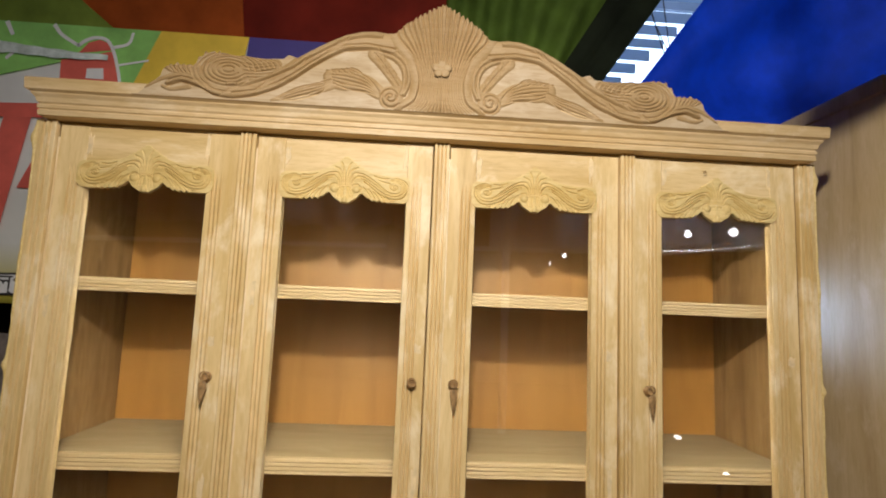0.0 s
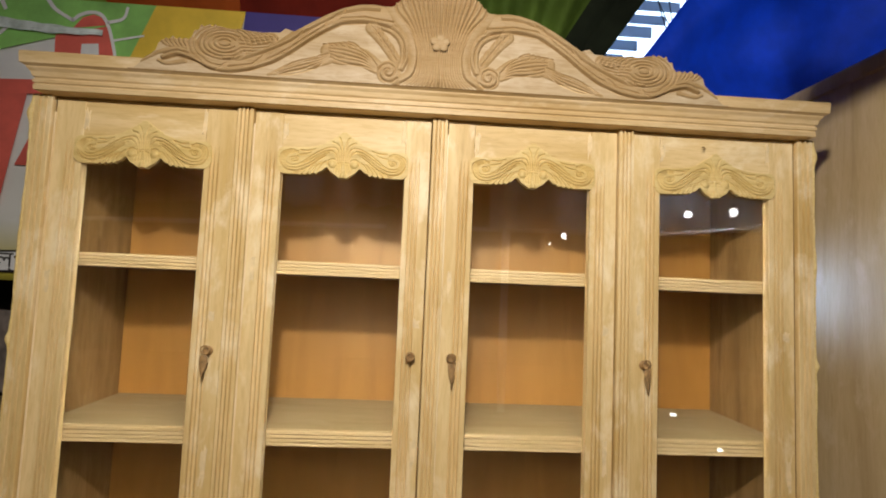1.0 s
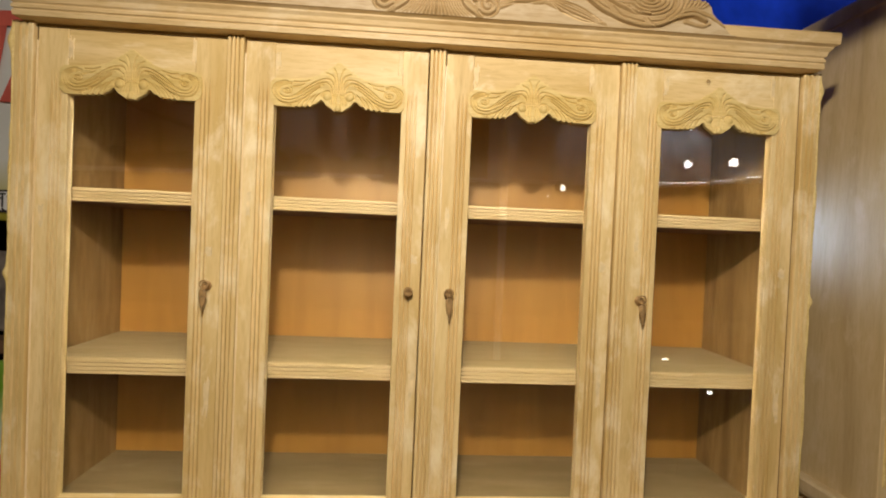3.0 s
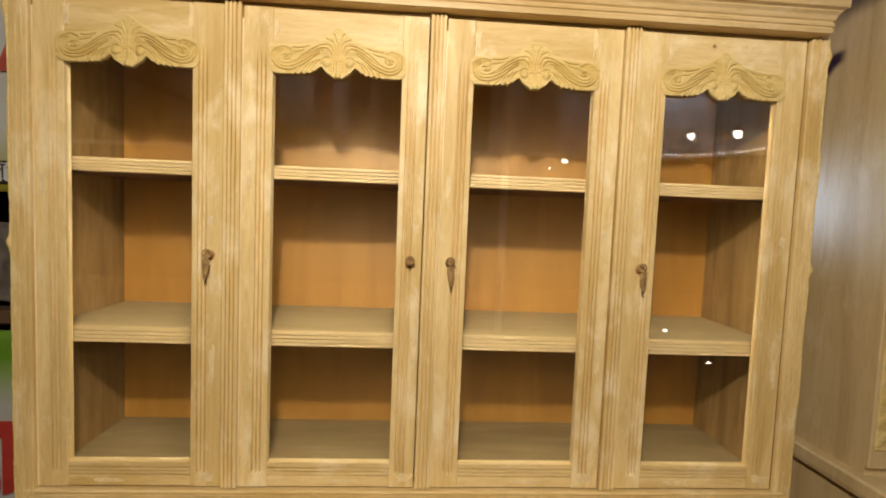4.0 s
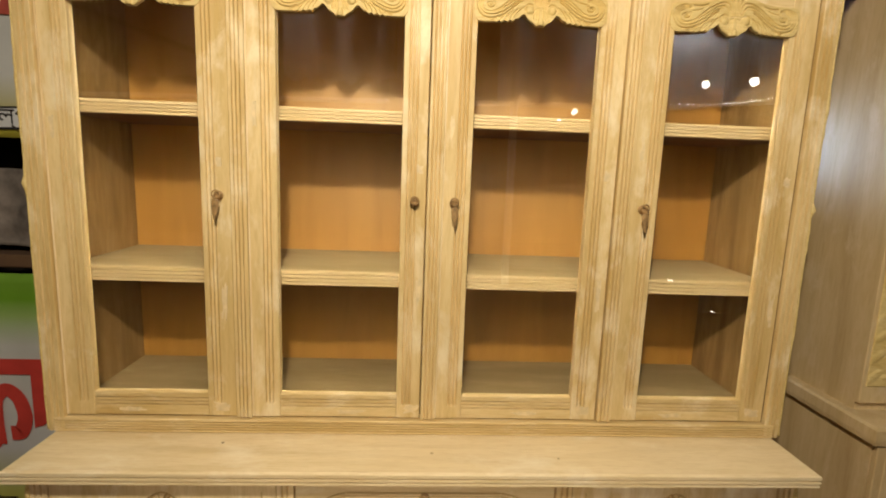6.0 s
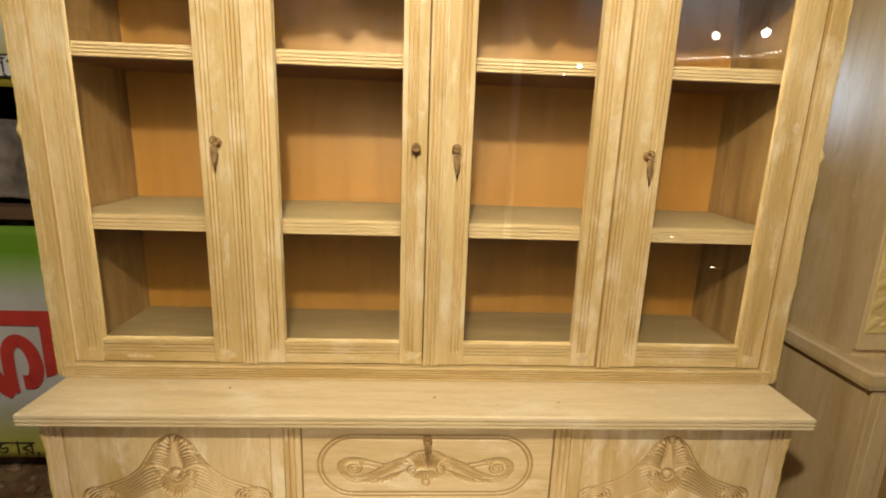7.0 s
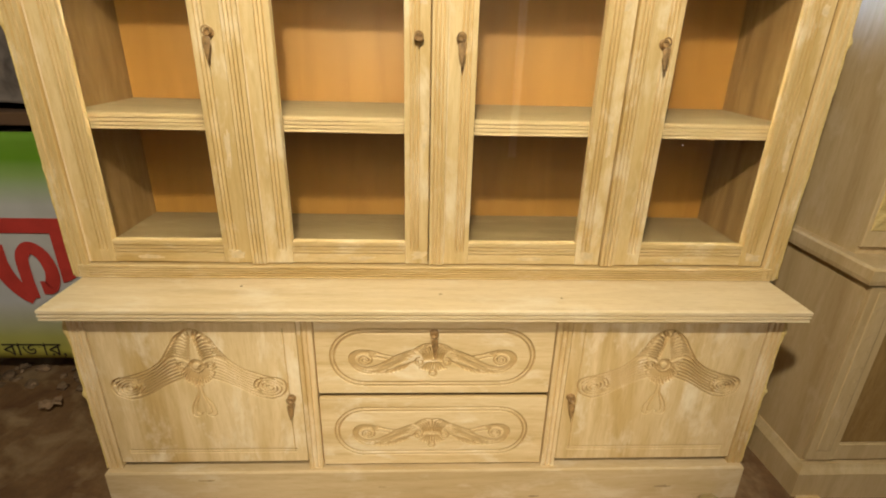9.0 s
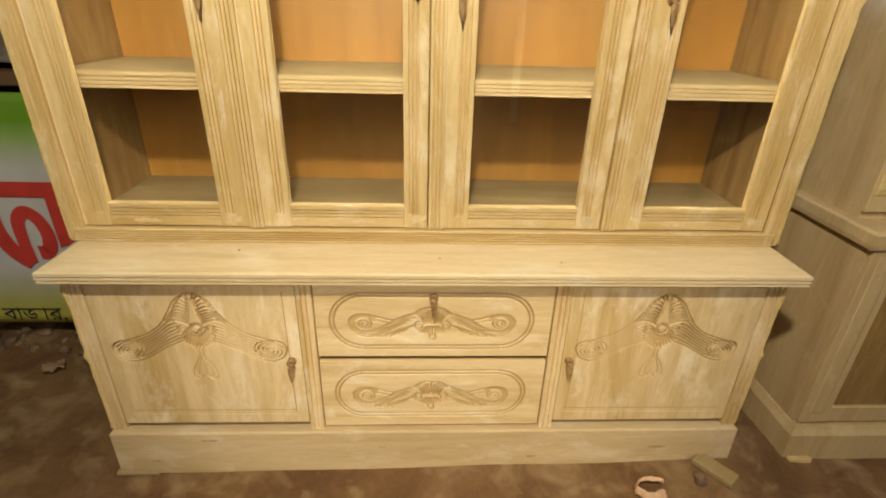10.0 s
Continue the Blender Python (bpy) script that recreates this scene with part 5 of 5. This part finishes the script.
def wardrobe():
    hw = 0.535
    fr = -0.26
    def loft(prof, half, front, name, material, label=""):
        bm = ring_loft(bmesh.new(), prof, half, front, 0.30)
        bmesh.ops.recalc_face_normals(bm, faces=bm.faces)
        return part(name, bm, material, ward, label)
    loft([(0.014, -0.004), (0.014, 0.10), (0.004, 0.118), (0.0, 0.128)], hw, fr - 0.022, "plinth", wood_side)
    loft([(0.0, 0.128), (0.0, 0.755)], hw - 0.006, fr, "lower_body", wood_side, "grey brown lower body")
    loft([(0.0, 0.755), (0.013, 0.758), (0.016, 0.772), (0.016, 0.800), (0.008, 0.806)], hw, fr - 0.012, "ledge", wood_side, "moulded ledge")
    loft([(0.0, 0.806), (0.0, 2.15)], hw - 0.02, fr + 0.085, "upper_body", wood_side)
    loft([(0.0, 2.15), (0.006, 2.153), (0.006, 2.19), (0.0, 2.20)], hw - 0.02, fr + 0.085, "cornice", wood_side)
    # front stiles and panel of the upper body
    y = fr + 0.085
    part("front_stile", boxes((-hw + 0.016, -hw + 0.12, y - 0.016, y - 0.0005, 0.83, 2.14)), wood_side, ward)
    part("bottom_rail", boxes((-hw + 0.121, hw - 0.03, y - 0.016, y - 0.0005, 0.812, 0.90)), wood_side, ward)
    s = []
    for k in range(22):
        z = 0.90 + 0.055 * k
        s.append((spline([(-0.026, z), (0.0, z + 0.022), (0.024, z + 0.030)]), 0.012, 0.008, 0.0028))
        s.append((spline([(0.026, z + 0.020), (0.004, z + 0.036), (-0.022, z + 0.052)]), 0.011, 0.007, 0.0028))
        s.append((np.array([(0.014, z + 0.008), (0.0141, z + 0.008)]), 0.008, 0.008, 0.0045))
    me = relief(-0.032, 0.032, lambda x: 0.88, lambda x: 2.11, 24, 420, s, y - 0.018, y - 0.0155)
    c = carved_part("carved_strip", me, wood_carved, ward, "leaf braid carved down the front stile")
    c.location.x = -hw + 0.060
    s = []
    rng = random.Random(8)
    for k in range(11):
        z = 0.20 + 0.048 * k + rng.uniform(-0.008, 0.008)
        if rng.random() < 0.6:
            s.append((spline([(-0.016, z), (0.0, z + 0.014), (0.014, z + 0.020)]), 0.008, 0.004, rng.uniform(0.0004, 0.0009)))
        if rng.random() < 0.5:
            s.append((np.array([(0.010, z + 0.004), (0.0101, z + 0.004)]), 0.005, 0.005, 0.0014))
    me = relief(-0.022, 0.022, lambda x: 0.18, lambda x: 0.735, 18, 220, s, fr - 0.018, fr - 0.0155)
    c = carved_part("carved_strip", me, wood_side, ward, "worn leaf carving down the lower stile")
    c.location.x = -hw + 0.054
    # lower door
    part("lower_stile", boxes((-hw + 0.008, -hw + 0.10, fr - 0.016, fr - 0.0005, 0.14, 0.75)), wood_side, ward)
    part("lower_rail", boxes((-hw + 0.101, hw - 0.02, fr - 0.014, fr - 0.0005, 0.14, 0.20)), wood_side, ward)
    part("lower_panel", boxes((-hw + 0.101, hw - 0.02, fr - 0.004, fr - 0.0005, 0.201, 0.75)), wood_inside, ward)
    part("foot_block", boxes((-hw + 0.0, -hw + 0.075, fr - 0.055, fr - 0.037, -0.004, 0.016)), wood_base_h, ward)


wardrobe()

# ---- lamps in the hall, seen in the door panes ----
def bulb(x, y, z, r):
    t = thing("hanging_bulb", "bright bare bulb hanging in the hall", "lamp", "hall bulbs", (x, y, z))
    bm = lathe([(0.001, -r), (r * 0.5, -r * 0.87), (r * 0.87, -r * 0.5), (r, 0), (r * 0.87, r * 0.5), (r * 0.5, r * 0.87), (r * 0.3, r * 1.0)], 20)
    part("globe", bm, bulb_glow, t)
    part("socket", lathe([(r * 0.3, r * 1.0), (r * 0.4, r * 1.02), (r * 0.4, r * 2.1), (r * 0.1, r * 2.2)], 12), black_ink, t)
    part("cord", tube([(0, 0, r * 2.2 + (3.83 - z - r * 2.2) * k / 4) for k in range(5)], 0.004, 5), black_ink, t)


bulb(2.91, -4.0, 2.40, 0.040)
bulb(3.36, -3.9, 2.43, 0.045)
bulb(2.24, -6.3, 2.35, 0.042)
bulb(2.02, -6.3, 2.22, 0.018)
tagged(part("tent_pole", lathe([(0.050, -0.01), (0.050, 3.82)], 14), plain("pale_pole", (0.86, 0.83, 0.76), 0.5)), "pale bamboo tent pole", "pole").location = (1.10, -5.0, 0)

def fill_blocker():
    """An unseen bent tin board on two rods, added to keep the base fill's light low."""
    t = thing("fill_blocker", "dark tin board added to cut off the base fill light", "hood", "", (0, -3.05, 1.636))
    part("visor", boxes((-0.30, 0.30, -0.006, 0.006, 0.0, 0.50), (-0.30, 0.30, -0.10, -0.006, 0.488, 0.50), bevel=0.002), dark_tin, t)
    for x in (-0.26, 0.26):
        part("rod", tube([(x, -0.05, 0.50 + 1.68 * k / 3) for k in range(4)], 0.006, 6), black_ink, t)


fill_blocker()


# pale reflector sheet added for the grey haze in the right panes
def hall_sheet():
    bm = bmesh.new()
    n, m = 40, 10
    g = [[bm.verts.new((0.9 + 4.8 * i / n, -5.15 + 0.06 * math.sin(i * 1.1) + 0.05 * noise.noise((i * 0.2, j * 0.3, 9)), 2.25 + 0.2 * i / n + 1.35 * j / m)) for j in range(m + 1)] for i in range(n + 1)]
    for i in range(n):
        for j in range(m):
            bm.faces.new((g[i][j], g[i + 1][j], g[i + 1][j + 1], g[i][j + 1])).smooth = True
    r = bmesh.ops.extrude_face_region(bm, geom=bm.faces[:])
    bmesh.ops.translate(bm, vec=(0, -0.01, 0), verts=[v for v in r["geom"] if isinstance(v, bmesh.types.BMVert)])
    tagged(part("tarpaulin", bm, plain("grey_tarpaulin", (0.58, 0.62, 0.70), 0.6, 0, 0.5, 3)), "pale grey tarpaulin added to give the right panes a grey reflection", "tarpaulin")


hall_sheet()


def hall_cloth(x0, x1, z0, z1, colour, label, seed):
    """A sheet hung across the hall with an uneven lower hem."""
    bm = bmesh.new()
    n, m = 30, 10
    g = []
    for i in range(n + 1):
        hem = 0.10 * noise.noise((i * 0.35, seed, 2)) + 0.05 * noise.noise((i * 1.1, seed, 7))
        g.append([bm.verts.new((x0 + (x1 - x0) * i / n, -5.3 + 0.05 * math.sin(i * 0.8 + seed) + 0.04 * noise.noise((i * 0.2, j * 0.3, seed)),
                                z0 + hem * (1 - j / m) + (z1 - z0) * j / m)) for j in range(m + 1)])
    for i in range(n):
        for j in range(m):
            bm.faces.new((g[i][j], g[i + 1][j], g[i + 1][j + 1], g[i][j + 1])).smooth = True
    r = bmesh.ops.extrude_face_region(bm, geom=bm.faces[:])
    bmesh.ops.translate(bm, vec=(0, -0.01, 0), verts=[v for v in r["geom"] if isinstance(v, bmesh.types.BMVert)])
    tagged(part("hall_cloth", bm, plain("hall_sheeting_cloth", colour, 0.7, 0, 0.5, 2.5)), label, "cloth", "hall cloths")


hall_cloth(-1.75, -0.15, 2.50, 3.80, (0.50, 0.47, 0.46), "pale grey sheet hung under the hall roof", 1.3)
hall_cloth(-4.9, -2.2, 2.45, 3.80, (0.52, 0.31, 0.21), "brown sheet hung under the hall roof", 4.1)
tagged(part("tent_pole", tube([(-4.9, -5.18, 3.42), (-3.6, -5.17, 3.00), (-2.0, -5.18, 2.45)], 0.035, 8), black_ink), "dark slanting pole before the brown sheet", "pole")


# box and bulb added to make a low glint in the panes
def glint_stand(x, y, z, rim):
    t = thing("crate", "dark box added to carry a glint bulb", "crate", "hall crates", (x, y, 0))
    dark = plain("dark_crate", (0.06, 0.045, 0.03), 0.8)
    part("box", boxes((-0.16, 0.16, -0.16, 0.16, -0.01, z - 0.05), bevel=0.006), dark, t)
    # added board that hides the bulb from lower views
    part("front_board", boxes((-0.45, -0.05, 0.39, 0.41, -0.01, z + rim), bevel=0.003), dark, t)
    b = thing("glint_bulb", "small glowing ball added for a low glint in the panes", "lamp", "hall bulbs", (x, y, z))
    part("globe", lathe([(0.001, -0.023), (0.0163, -0.0163), (0.023, 0.0), (0.0163, 0.0163), (0.001, 0.023)], 16), bulb_glow, b)
    part("socket", lathe([(0.010, -0.050), (0.010, -0.016)], 12), black_ink, b)


glint_stand(1.87, -2.32, 0.65, 0.090)
glint_stand(2.20, -2.28, 0.42, 0.121)
def string_light():
    t = thing("string_light", "thin string of tiny lights across the hall", "lights", "", (0, 0, 0))
    ends = Vector((3.05, -4.98, 2.34)), Vector((4.60, -4.98, 2.52))
    pts = [ends[0].lerp(ends[1], k / 29) - Vector((0, 0, 0.04 * math.sin(math.pi * k / 29))) for k in range(30)]
    part("wire", tube([(1.5, -4.98, 2.16)] + pts + [(6.99, -4.98, 2.80)], 0.003, 5), black_ink, t)
    tiny = glow("tiny_glow", (1.0, 0.95, 0.85), 60.0)
    for i, q in enumerate(pts):
        part("tiny_bulb", lathe([(0.001, -0.009), (0.006, -0.005), (0.007, 0.0), (0.001, 0.006)], 8), tiny, t).location = q + Vector((0, 0, -0.010 - 0.012 * abs(noise.noise((i * 0.7, 0, 3)))))


string_light()
tagged(part("hall_beam", tube([(-6.99, -5.05, 2.10), (3.2, -5.05, 2.30), (6.99, -5.05, 2.74)], 0.03, 8), plain("pale_beam", (0.6, 0.55, 0.48), 0.4)), "pale bamboo beam across the hall", "beam")

# ---- litter on the floor ----
def offcut():
    bm = bmesh.new()
    add_box(bm, -0.027, 0.027, -0.062, 0.062, 0, 0.020, 0.003)
    ob = tagged(part("wood_offcut", bm, wood_dusty), "short dusty offcut of planed board on the earth", "offcut")
    ob.location, ob.rotation_euler = (0.874, -0.212, 0.036), (0, 0, radians(38))


offcut()


def lump(name, label, category, place, size, material, seed, flatness=0.6, rough=0.35):
    bm = bmesh.new()
    bmesh.ops.create_icosphere(bm, subdivisions=3, radius=1.0)
    for v in bm.verts:
        k = 1 + rough * noise.noise(v.co * 1.4 + Vector((seed, 0, 0))) + 0.3 * rough * noise.noise(v.co * 4 + Vector((seed, 3, 0)))
        v.co = Vector((v.co.x * size[0], v.co.y * size[1], v.co.z * size[2])) * k
    for f in bm.faces:
        f.smooth = True
    ob = tagged(part(name, bm, material), label, category)
    ob.location = place
    return ob


lump("stone", "small brown stone beside the plinth", "stone", (0.812, -0.246, 0.045), (0.019, 0.021, 0.018), stone, 3)


def curled_peel():
    """A pale curled shaving with a hollow."""
    verts, faces = [], []
    n, m = 34, 10
    for i in range(n + 1):
        a = radians(20 + 285 * i / n)
        r = 0.052 * (1 + 0.15 * noise.noise((i * 0.3, 0, 1)))
        for j in range(m + 1):
            f = j / m
            rr = r * (1.0 - 0.62 * f * (0.6 + 0.4 * math.sin(i * 0.25)))
            verts.append((rr * math.cos(a), rr * 0.8 * math.sin(a), 0.004 + 0.028 * math.sin(f * 2.4) + 0.004 * noise.noise((i * 0.5, j * 0.5, 2))))
    for i in range(n):
        for j in range(m):
            q = i * (m + 1) + j
            faces.append((q, q + m + 1, q + m + 2, q + 1))
    me = bpy.data.meshes.new("wood_shaving")
    me.from_pydata(verts, [], faces)
    me.polygons.foreach_set("use_smooth", [True] * len(faces))
    me.materials.append(peel)
    ob = new("wood_shaving", me)
    mod = ob.modifiers.new("thickness", "SOLIDIFY")
    mod.thickness = 0.003
    ob.location, ob.rotation_euler = (0.655, -0.272, 0.026), (0, 0, radians(10))
    return tagged(ob, "pale curled wood shaving on the earth", "shaving")


curled_peel()
rng = random.Random(4)
for i in range(44):
    x, y = rng.uniform(-1.95, -1.15), rng.uniform(0.40, 0.56)
    r = rng.uniform(0.008, 0.026)
    lump("rubble_stone", "dusty grey brown rubble piece below the banner", "stone", (x, y, r * 0.4 + 0.01), (r * rng.uniform(0.8, 1.5), r, r * 0.7), rng.choice((stone, stone, paper)), i * 1.7, 0.6, 0.6)["group"] = "rubble under the banner"


def scrap():
    bm = bmesh.new()
    n = 12
    g = [[bm.verts.new((0.07 * (i / n - 0.5), 0.05 * (j / n - 0.5), 0.012 + 0.016 * noise.noise((i * 0.3, j * 0.3, 6)) + 0.02 * abs(i / n - 0.5))) for j in range(n + 1)] for i in range(n + 1)]
    for i in range(n):
        for j in range(n):
            bm.faces.new((g[i][j], g[i + 1][j], g[i + 1][j + 1], g[i][j + 1])).smooth = True
    r = bmesh.ops.extrude_face_region(bm, geom=bm.faces[:])
    bmesh.ops.translate(bm, vec=(0, 0, 0.002), verts=[v for v in r["geom"] if isinstance(v, bmesh.types.BMVert)])
    ob = tagged(part("paper_scrap", bm, paper), "crumpled brown paper scrap on the earth", "paper")
    ob.location, ob.rotation_euler = (-1.44, 0.31, 0.012), (0, 0, 0.5)


scrap()
